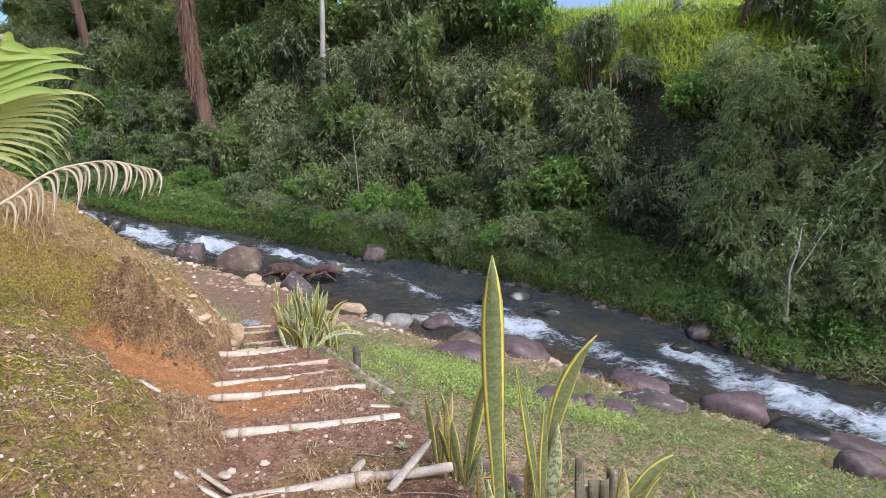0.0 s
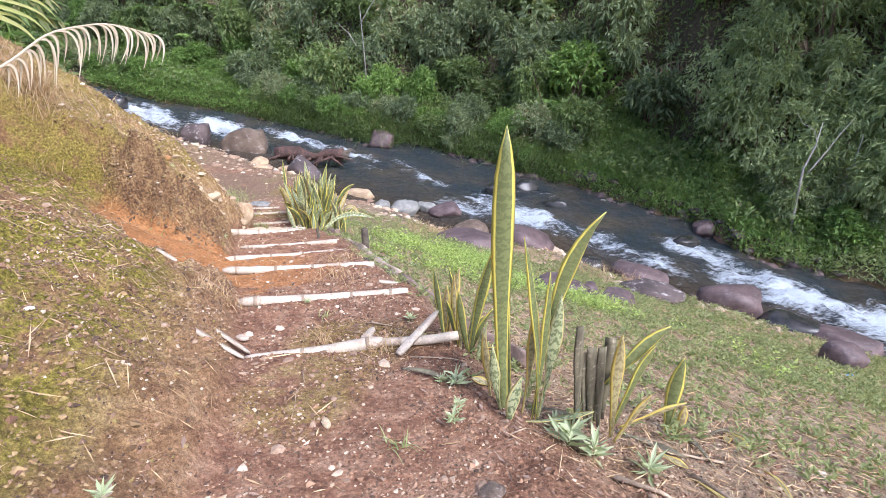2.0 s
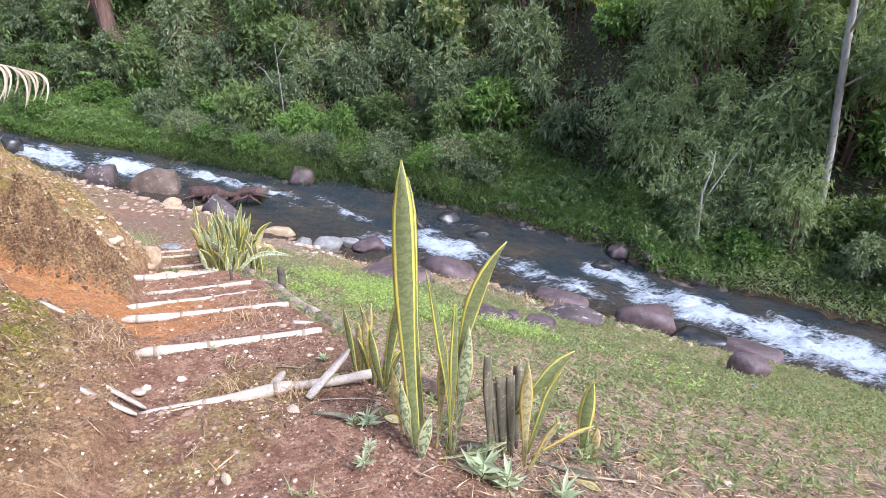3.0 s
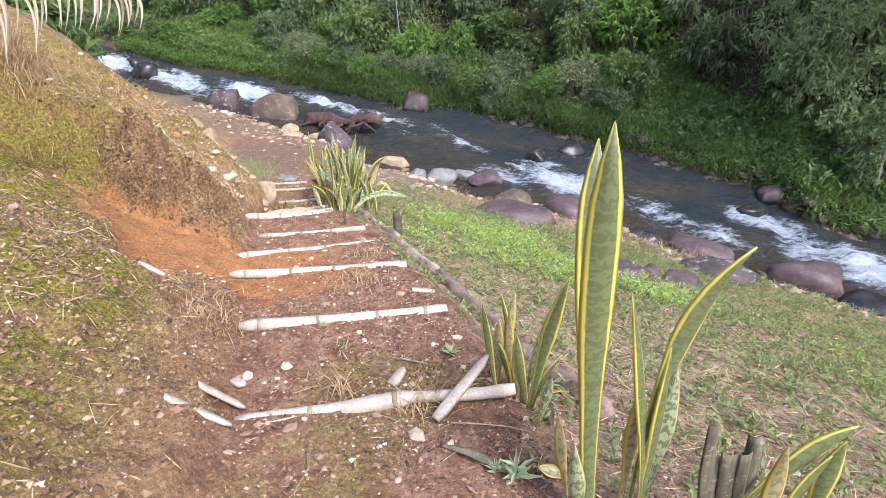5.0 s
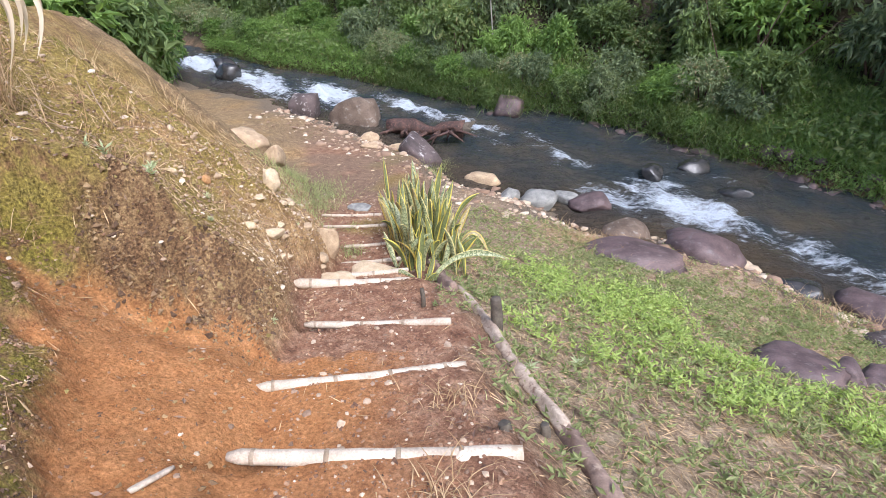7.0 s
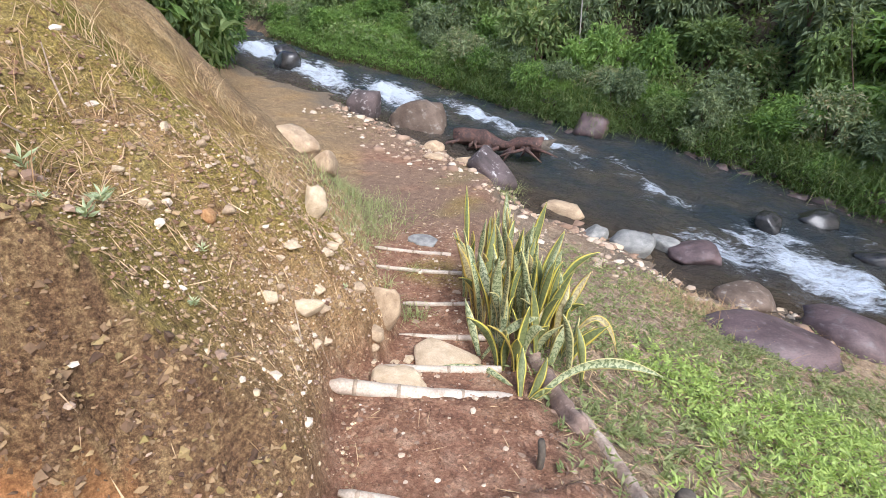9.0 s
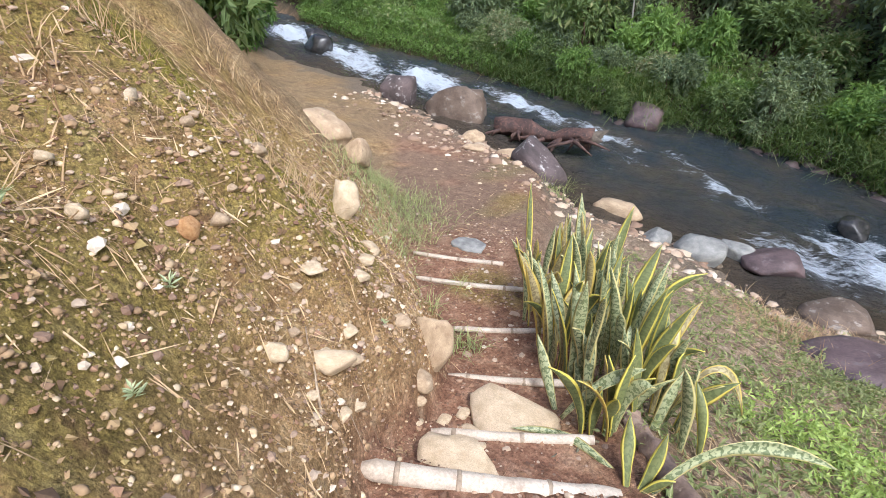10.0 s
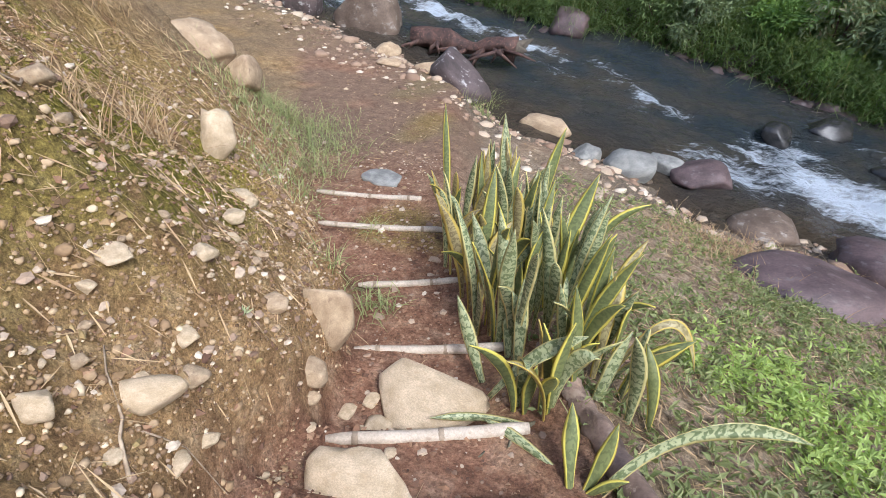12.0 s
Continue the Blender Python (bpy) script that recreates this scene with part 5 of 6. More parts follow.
r, P, M = near_points(16000, -9.0, 7.0, 8.0, 17.0, 203, lambda m, x, y: 0.75 * m["gravel"] * (m["dn"] < 1.7))
tagged(mesh_object("shore_gravel", *small_solids(P, np.clip(r.lognormal(-2.9, 0.6, len(P)), 0.02, 0.24), r), PEBBLES, True), "brown gravel and cobbles along the stream edge", "gravel", kind="stuff")
r2, P2 = scatter(900, -6, 7, -0.5, 0.25, 204)
tagged(mesh_object("far_shore_cobbles", *small_solids(P2, np.clip(r2.lognormal(-2.0, 0.5, len(P2)), 0.05, 0.4), r2), STONE_DARK, True), "dark wet cobbles under the far bank", "gravel", kind="stuff")

# ---- low growth and litter on the near side ----
def green_patch(x, y):
    """Where the weeds stand thick: a patch below the stair, broken up, with dry ground towards the stream."""
    body = smooth(4.6, 6.2, y + 0.35 * x) * (0.68 + 1.3 * value_noise(x, y, 2.3, 41) + 0.8 * value_noise(x, y, 0.6, 43))
    dry = np.maximum(smooth(8.0, 8.7, y) * smooth(-0.4, -1.2, x), smooth(9.1, 9.8, y))
    body = body * (0.25 + 1.1 * smooth(-0.22, 0.2, value_noise(x, y, 4.6, 46)))
    return np.clip(body * (1 - dry) + 0.35 * smooth(0.0, 0.4, value_noise(x, y, 1.9, 42)), 0, 1)


def lush(x, y):
    """The bright patch below the snake plants, with a tongue running down the lawn."""
    patch = np.exp(-((x + 0.55) / 0.95) ** 2 - ((y - 7.2) / 1.25) ** 2) + 0.8 * np.exp(-((x - 0.9) / 1.3) ** 2 - ((y - 6.1) / 0.6) ** 2) + 0.35 * np.exp(-((x - 3.2) / 1.5) ** 2 - ((y - 5.0) / 1.0) ** 2)
    return np.clip(0.5 * smooth(0.45, 1.0, patch + 0.9 * value_noise(x, y, 2.6, 44) + 0.3 * value_noise(x, y, 7.0, 45)), 0, 1)


def sprigs(n, seed, weight, tall, size, k, mat, name, label):
    """Low leafy stems: k pointed leaves set along each stem."""
    r, P, M = near_points(n, -2.6, 7.0, 2.2, 10.8, seed, weight)
    n = len(P)
    h = np.repeat(r.uniform(0.3, 1.0, (n, 1)) * tall, k, 0)
    lean = np.repeat(r.normal(size=(n, 2)) * 0.35, k, 0)
    u = r.uniform(0, 1, (n * k, 1)) * h
    base = np.repeat(P, k, 0) + np.concatenate([lean * u + r.normal(size=(n * k, 2)) * 0.01, u], 1)
    a = r.uniform(0, 6.28, n * k)
    d = unit(np.stack([np.cos(a), np.sin(a), r.uniform(0.0, 1.0, n * k)], 1))
    V, F = leaf_quads(base, d, size * r.uniform(0.6, 1.4, n * k), size * 0.34 * r.uniform(0.7, 1.3, n * k), r)
    tagged(mesh_object(name, V, F, mat), label, "weeds", kind="stuff")


def weeds():
    sprigs(110000, 211, lambda m, x, y: m["lawn"] * np.clip(0.26 * green_patch(x, y) + 0.09, 0, 1), 0.07, 0.045, 6, WEED, "lawn_weeds", "low grey-green weeds covering the lawn")
    sprigs(60000, 213, lambda m, x, y: m["lawn"] * lush(x, y), 0.2, 0.046, 9, WEED_LUSH, "lush_weeds", "bright green leafy weeds standing in the lawn")
    r, P, M = near_points(34000, -6.5, 7.0, 1.5, 13.0, 212, lambda m, x, y: np.clip(m["lawn"] * 0.5 * green_patch(x, y) + 0.35 * (m["d"] < -0.2) * (m["d"] > -1.1) * smooth(13.2, 14.2, m["st"]) * (m["st"] < 15.5), 0, 1))
    n = len(P)
    V, F = blade_strips(P, r.uniform(0, 6.28, n), r.uniform(0.05, 0.16, n), 0.005, r.uniform(0.1, 0.6, n), r.uniform(0.2, 1.0, n))
    tagged(mesh_object("lawn_grass", V, F, WEED), "short green grass tufts on lawn and path edge", "grass", kind="stuff")


def flat_litter(name, P, r, length, width, mat, label, lift=0.008, steep=0.12):
    n = len(P)
    a = r.uniform(0, 6.28, n)
    dx = 0.05
    gx = (land(P[:, 0] + dx, P[:, 1])[0] - P[:, 2]) / dx
    gy = (land(P[:, 0], P[:, 1] + dx)[0] - P[:, 2]) / dx
    d = unit(np.stack([np.cos(a), np.sin(a), gx * np.cos(a) + gy * np.sin(a) + r.normal(size=n) * steep], 1))
    V, F = leaf_quads(P + np.array([0, 0, lift]), d, length, width, r, 0.2)
    tagged(mesh_object(name, V, F, mat), label, "litter", kind="stuff")


weeds()
r, P, M = near_points(90000, -5.5, 6.5, 0.6, 10.6, 221, lambda m, x, y: np.clip(0.85 * m["lawn"] * (y < 8.5) + m["bank"] * (1 - m["bare"]) * (0.18 + 0.5 * smooth(7.7, 9.0, m["st"])) + 0.45 * smooth(0.25, 0.9, x + 0.1 * y) * (y < 3.2) + 0.04 * m["path"] + 0.5 * (m["dn"] < 2.2) * (m["d"] > 1), 0, 1))
flat_litter("straw_litter", P, r, r.uniform(0.03, 0.15, len(P)), r.uniform(0.002, 0.007, len(P)), STRAW, "dry straw and grass stalks strewn on the ground", 0.012, 0.3)
r, P, M = near_points(16000, -3.5, 3.5, 0.6, 8.0, 222, lambda m, x, y: np.clip(0.08 * m["path"] * (y < 3.4) + 0.3 * m["lawn"] + 0.9 * np.exp(-((m["d"] - 0.55) / 0.18) ** 2) * (y < 6) + 0.06 * m["bank"] + 0.95 * np.exp(-((x + 0.62) / 0.28) ** 2 - ((y - 2.72) / 0.16) ** 2), 0, 1))
flat_litter("leaf_litter", P, r, r.uniform(0.015, 0.06, len(P)), r.uniform(0.006, 0.018, len(P)), LITTER, "withered brown leaves lying on the ground", 0.008, 0.25)


def grass_tuft(x, y, n, ln, seed, width=0.004, spread=0.06, lean=(0.1, 0.7), droop=(0.2, 1.0)):
    r = np.random.default_rng(seed)
    P = np.stack([x + r.normal(size=n) * spread, y + r.normal(size=n) * spread, np.zeros(n)], 1)
    P[:, 2] = land(P[:, 0], P[:, 1])[0] - 0.005
    V, F = blade_strips(P, r.uniform(0, 6.28, n), ln * r.uniform(0.5, 1.2, n), width, r.uniform(*lean, n), r.uniform(*droop, n), 4)
    return V, F


tufts = []
for i, (tx, ty, n, ln, sp) in enumerate(((-1.45, 2.9, 80, 0.13, 0.06), (-1.5, 3.1, 60, 0.12, 0.06), (-3.62, 4.46, 160, 0.42, 0.1), (-3.9, 4.7, 120, 0.4, 0.12), (-3.86, 4.8, 240, 0.46, 0.05), (-4.2, 5.0, 160, 0.42, 0.08), (-3.5, 5.2, 90, 0.2, 0.12), (-3.9, 5.6, 120, 0.24, 0.15), (-4.4, 5.2, 120, 0.35, 0.15), (-3.86, 6.62, 70, 0.26, 0.05), (-4.9, 6.6, 110, 0.4, 0.15),
                                         (-0.75, 2.62, 50, 0.14, 0.04), (-0.42, 2.5, 50, 0.12, 0.04), (-1.0, 3.85, 90, 0.13, 0.1), (-1.2, 4.5, 80, 0.12, 0.1), (-5.4, 8.0, 120, 0.35, 0.15), (-4.05, 7.0, 120, 0.35, 0.08), (1.9, 9.4, 160, 0.3, 0.25), (-0.3, 10.0, 200, 0.28, 0.3), (-0.75, 10.2, 420, 0.24, 0.3), (-1.2, 10.4, 260, 0.2, 0.3), (2.6, 9.2, 140, 0.3, 0.25))):
    tufts.append(grass_tuft(tx, ty, n, ln, 300 + i, 0.005, sp))
tagged(mesh_object("dry_grass", *join(tufts), STRAW), "tufts of dry straw-coloured grass on bank and shore", "grass", kind="stuff")
tufts = []
for i, (tx, ty, n, ln, sp) in enumerate(((-3.02, 7.15, 60, 0.18, 0.05), (-4.5, 9.3, 160, 0.22, 0.2), (-4.6, 8.6, 260, 0.2, 0.22), (-4.05, 7.9, 160, 0.16, 0.14), (-3.25, 7.15, 70, 0.16, 0.07), (-4.8, 9.0, 200, 0.2, 0.25), (-5.2, 9.7, 300, 0.22, 0.25), (-5.0, 9.3, 300, 0.2, 0.22), (-3.98, 13.2, 120, 0.3, 0.12), (-4.9, 9.8, 160, 0.24, 0.22), (-4.3, 8.7, 120, 0.2, 0.15), (-4.1, 8.2, 70, 0.18, 0.08), (-3.9, 12.3, 80, 0.3, 0.1), (-0.85, 2.95, 12, 0.07, 0.02), (-0.2, 1.75, 16, 0.09, 0.02), (-0.6, 5.1, 40, 0.1, 0.06), (-3.4, 7.9, 50, 0.12, 0.06))):
    tufts.append(grass_tuft(tx, ty, n, ln, 340 + i, 0.006, sp))
tagged(mesh_object("path_grass", *join(tufts), WEED), "tufts of fresh green grass beside the path", "grass", kind="stuff")


def rosette(x, y, size, seed, mat=None, n=20):
    r = np.random.default_rng(seed)
    a = np.linspace(0, 6.28 * 1.9, n) + r.normal(size=n) * 0.2
    d = unit(np.stack([np.cos(a), np.sin(a), r.uniform(0.15, 1.0, n)], 1))
    ob = empty("weed_rosette", on_ground(x, y), "pale green weed rosette growing in bare soil", "weed", "weed rosettes")
    base = np.array([0, 0, 1.0]) * r.uniform(0, 0.5, (n, 1)) * size
    V, F = leaf_quads(base, d, size * r.uniform(0.35, 0.85, n), size * 0.15, r)
    for i in range(n):
        mesh_object("leaf", V[4 * i:4 * i + 4], [[0, 1, 2], [0, 2, 3]], mat or ROSETTE, False, ob)


for i, (tx, ty, s) in enumerate(((0.42, 2.0, 0.13), (0.38, 2.1, 0.1), (-0.02, 2.0, 0.07), (-0.1, 2.2, 0.06), (0.7, 1.85, 0.12), (0.41, 1.91, 0.17), (0.5, 1.88, 0.13), (-0.03, 1.9, 0.09), (-0.04, 2.18, 0.11), (-3.15, 5.45, 0.05), (-3.27, 5.18, 0.09), (-3.12, 5.02, 0.08), (-3.3, 5.0, 0.06), (-2.9, 5.15, 0.05), (-2.4, 4.9, 0.07), (-1.0, 3.1, 0.05), (-0.35, 2.95, 0.08), (-0.7, 5.55, 0.1), (-0.95, 5.2, 0.09), (-3.4, 4.9, 0.08), (-3.5, 5.1, 0.09), (-0.9, 1.2, 0.07), (-3.0, 6.2, 0.04))):
    rosette(tx, ty, s, 400 + i)


def twig(pts, rad, seed, label="thin dry twig lying on the bank"):
    P = np.array([on_ground(x, y, rad + 0.004) for x, y in pts])
    V, F = tube(P, np.linspace(rad, rad * 0.4, len(P)), 5, 0.15, seed)
    tagged(mesh_object("twig", V, F, TWIG, True), label, "twig", "fallen twigs")


r_tw = random.Random(5)
for i in range(34):
    a = r_tw.uniform(0, 6.28)
    reg = r_tw.choice(((-3.9, -2.7, 5.0, 7.2), (-2.8, -1.4, 1.2, 3.6), (0.5, 2.2, 1.3, 2.6), (-1.2, 0.4, 1.0, 3.2)))
    tx, ty, ln = r_tw.uniform(*reg[:2]), r_tw.uniform(*reg[2:]), r_tw.uniform(0.12, 0.4)
    twig([(tx + math.cos(a) * ln * k / 4 + r_tw.uniform(-0.015, 0.015), ty + math.sin(a) * ln * k / 4) for k in range(5)], r_tw.uniform(0.002, 0.006), i)
twig([(0.55, 1.75), (0.7, 1.7), (0.85, 1.62)], 0.011, 90, "pale dead stalk lying on dry soil")
twig([(0.9, 1.95), (1.02, 1.8), (1.1, 1.68)], 0.012, 91, "pale dead stalk lying on dry soil")


# ---- snake plants ----
def snake_leaf(parent, base, tip, width, seed, mat, bend=(0, 0, 0), face=None, label="", blunt=0.0, stalk=0.3):
    """One sword leaf: a channelled blade with thickness, from base to tip."""
    r = random.Random(seed)
    b, t = Vector(base), Vector(tip)
    ctrl = (b + t) / 2 + Vector(bend)
    L = (t - b).length
    n = 14
    if face is None:
        side0 = (t - b).cross(Vector((r.uniform(-1, 1), r.uniform(-1, 1), 0.2))).normalized()
    else:
        side0 = Vector((math.cos(face), math.sin(face), 0)) if isinstance(face, (int, float)) else Vector(face)
    rows = []
    for i in range(n + 1):
        s = i / n
        p = b * (1 - s) ** 2 + ctrl * 2 * s * (1 - s) + t * s * s
        d = ((ctrl - b) * (1 - s) + (t - ctrl) * s).normalized()
        sd = (side0 - d * side0.dot(d)).normalized()
        tw = 0.35 * math.sin(s * 3.0 + seed)
        nm = d.cross(sd)
        sd = (sd * math.cos(tw) + nm * math.sin(tw))
        nm = d.cross(sd)
        w = width * (stalk + (1 - stalk) * min(1, s / 0.6) ** (1.1 if stalk > 0.2 else 2.6))
        point = 0.8 if stalk > 0.41 else 0.62
        if s > point:
            q = (s - point) / (1 - point)
            w *= max(0.04, (1 - q ** 1.9) * (1 - blunt) + blunt)
        w *= 1 + 0.04 * math.sin(s * 11 + seed)
        row = [(p + sd * w * 0.5 * u + nm * w * (0.20 * u * u - 0.05), (u + 1) / 2, s * L) for u in (-1, -0.55, 0, 0.55, 1)]
        row += [(p + sd * w * 0.44 * u + nm * (w * (0.20 * u * u - 0.05) - 0.004), (u + 1) / 2, s * L) for u in (0.9, 0, -0.9)]
        rows.append(row)
    V = [tuple(q[0]) for row in rows for q in row]
    m = 8
    F = [[i * m + k, i * m + (k + 1) % m, (i + 1) * m + (k + 1) % m, (i + 1) * m + k] for i in range(n) for k in range(m)]
    F += [list(range(m))[::-1], [n * m + k for k in range(m)]]
    ob = mesh_object("leaf", V, F, mat, True, parent)
    uv = ob.data.uv_layers.new(name="UVMap")
    flat = [(q[1], q[2]) for row in rows for q in row]
    for lp in ob.data.loops:
        uv.data[lp.index].uv = flat[lp.vertex_index]
    if label:
        tagged(ob, label)
    return ob


def snake_plant(x, y, label):
    ob = new("snake_plant")
    ob.empty_display_size = 0.1
    return tagged(ob, label, "snake plant", "snake plants along the path")


tall = snake_plant(0.15, 2.05, "tall yellow-edged snake plant growing beside the path")
for b, t, w, mt, bend, face in (
        ((0.17, 2.05, -0.30), (0.093, 2.06, 0.885), 0.08, SNAKE, (-0.02, 0.0, 0), 0.1),
        ((0.19, 2.16, -0.32), (0.107, 2.419, 0.753), 0.085, SNAKE, (-0.03, 0.0, 0.03), 0.25),
        ((0.30, 2.07, -0.32), (0.183, 2.08, 0.49), 0.042, SNAKE, (0.05, 0, 0), 0.5),
        ((0.30, 2.18, -0.36), (0.494, 2.268, 0.543), 0.078, SNAKE, (-0.08, 0.07, 0.17), 0.25),
        ((0.28, 2.08, -0.33), (0.29, 2.08, 0.36), 0.045, SNAKE, (0.03, 0, 0), 0.4),
        ((0.31, 2.12, -0.34), (0.361, 2.22, 0.204), 0.066, SNAKE_PALE, (0.02, 0, 0), 0.3),
        ((0.17, 2.02, -0.29), (0.10, 2.04, 0.06), 0.045, SNAKE_PALE, (-0.02, -0.02, 0), -0.3),
        ((0.18, 1.96, -0.31), (0.215, 1.96, -0.02), 0.06, SNAKE_PALE, (-0.02, -0.03, 0), 0.1),
        ((0.20, 2.0, -0.25), (0.50, 1.98, -0.16), 0.05, SNAKE_PALE, (0.0, 0, -0.05), 1.4),
        ((0.24, 2.1, -0.32), (0.26, 2.15, 0.2), 0.05, SNAKE_DRY, (0.02, 0, 0), 0.4),
        ((0.12, 2.12, -0.3), (0.06, 2.16, 0.05), 0.04, SNAKE_DRY, (0, 0, 0), 0.2)):
    snake_leaf(tall, b, t, w, int(t[2] * 100) + 7, mt, bend, face, stalk=0.42 if t[2] > 0.6 else 0.18)

small = snake_plant(-0.1, 2.7, "small ragged snake plant beside the bamboo step")
r_sn = random.Random(21)
for i in range(11):
    bx, by = -0.08 + r_sn.uniform(-0.1, 0.12), 2.72 + r_sn.uniform(-0.12, 0.16)
    h = r_sn.uniform(0.15, 0.42)
    snake_leaf(small, on_ground(bx, by, -0.03), (bx + r_sn.uniform(-0.12, 0.14), by + r_sn.uniform(-0.05, 0.12), gz(bx, by) + h), r_sn.uniform(0.03, 0.05), i, r_sn.choice((SNAKE, SNAKE_PALE, SNAKE_DRY)), (0, 0, 0), r_sn.uniform(-0.7, 0.7))
fork = snake_plant(0.0, 2.66, "young forked snake plant at the log's edge")
for i, (tx, ty, tz, w) in enumerate(((0.091, 2.6, 0.237, 0.055), (-0.07, 2.62, -0.02, 0.045), (0.1, 2.66, -0.12, 0.04))):
    snake_leaf(fork, on_ground(0.0, 2.66, -0.03), (tx, ty, tz), w, 40 + i, SNAKE, (-0.02, 0, 0.02), 0.2 + 0.2 * i)

stubs = snake_plant(0.58, 2.32, "cut-back snake plant with dry stubs and yellow leaves")
for b, t, w, mt, blunt in (
        ((0.455, 2.042, -0.270), (0.421, 2.051, 0.163), 0.045, SNAKE_STUB, 0.7), ((0.490, 2.051, -0.270), (0.455, 2.068, 0.042), 0.045, SNAKE_STUB, 0.9), ((0.507, 2.042, -0.287), (0.473, 2.051, 0.076), 0.04, SNAKE_STUB, 0.9),
        ((0.542, 2.051, -0.287), (0.516, 2.059, 0.076), 0.045, SNAKE_STUB, 0.9), ((0.568, 2.103, -0.287), (0.550, 2.103, 0.094), 0.045, SNAKE_STUB, 0.9), ((0.533, 2.085, -0.287), (0.533, 2.120, 0.025), 0.04, SNAKE_STUB, 0.9),
        ((0.585, 1.999, -0.287), (0.559, 1.990, 0.180), 0.055, SNAKE_DRY, 0.0), ((0.602, 2.051, -0.270), (0.706, 2.068, 0.094), 0.05, SNAKE, 0.0), ((0.550, 2.068, -0.097), (0.758, 2.103, 0.163), 0.055, SNAKE, 0.0),
        ((0.602, 1.982, -0.227), (0.836, 1.999, -0.097), 0.04, SNAKE_DRY, 0.0), ((0.585, 1.947, -0.270), (0.680, 1.930, -0.027), 0.04, SNAKE_DRY, 0.0)):
    snake_leaf(stubs, b, t, w, int(b[0] * 100 + t[2] * 31), mt, (0, 0, 0.03 if mt is SNAKE else 0), 0.2, "cut grey dried stub" if mt is SNAKE_STUB else "", blunt)
single = snake_plant(0.96, 2.4, "single short snake plant leaf yellowing at its foot")
snake_leaf(single, on_ground(0.95, 2.4, -0.03), (0.955, 2.4, -0.15), 0.075, 3, SNAKE, (-0.02, 0, 0), 0.2)
snake_leaf(single, on_ground(0.98, 2.38, -0.03), (0.99, 2.37, -0.38), 0.05, 4, SNAKE_DRY, (0.02, 0, 0), 0.2)

r_fl = random.Random(77)
for i in range(22):
    fx, fy = r_fl.uniform(0.35, 1.5), r_fl.uniform(1.5, 2.7)
    if i > 15:
        fx, fy = r_fl.uniform(-0.35, 0.2), r_fl.uniform(2.2, 2.9)
    a, ln = r_fl.uniform(0, 6.28), r_fl.uniform(0.1, 0.32)
    ob = snake_leaf(None, on_ground(fx, fy, 0.012), on_ground(fx + math.cos(a) * ln, fy + math.sin(a) * ln, 0.02), r_fl.uniform(0.025, 0.05), i + 200, r_fl.choice((SNAKE_DRY, SNAKE_DRY, SNAKE_STUB)), (0, 0, r_fl.uniform(0.0, 0.05)), a + 1.57)
    ob.name = "fallen_leaf"
    tagged(ob, "withered straw-coloured snake plant leaf lying on soil", "leaf", "fallen snake plant leaves")

clump = snake_plant(-2.5, 7.4, "dense clump of yellow-edged snake plants beside the stair")
r_cl = random.Random(33)
for i in range(130):
    u = r_cl.random()
    s = 0.06 + 0.8 * u
    off = r_cl.uniform(-0.10, 0.42)
    bx, by = -2.03 - 1.12 * s + off * 0.85, 6.45 + 1.9 * s + off * 0.42
    g = gz(bx, by)
    h = r_cl.uniform(0.32, 0.7) * (0.72 if s < 0.2 else 1.0)
    a = r_cl.uniform(0, 6.28)
    ln = r_cl.uniform(0.02, 0.2)
    mt = r_cl.choice((SNAKE, SNAKE, SNAKE, SNAKE_PALE, SNAKE_PALE, SNAKE_PALE, SNAKE_DRY))
    dx = math.cos(a) * ln + 0.12 * (off - 0.1)
    curl = r_cl.uniform(-0.05, 0.22)
    snake_leaf(clump, (bx, by, g - 0.05), (bx + dx, by + math.sin(a) * ln, g + h), r_cl.uniform(0.042, 0.074), i + 50, mt, (-dx * 0.45, -math.sin(a) * ln * 0.4, curl), r_cl.uniform(-0.9, 1.3))
ACROSS, UPWARD = (0.95, 0.3, 0.0), (-0.1, 0.5, 0.85)
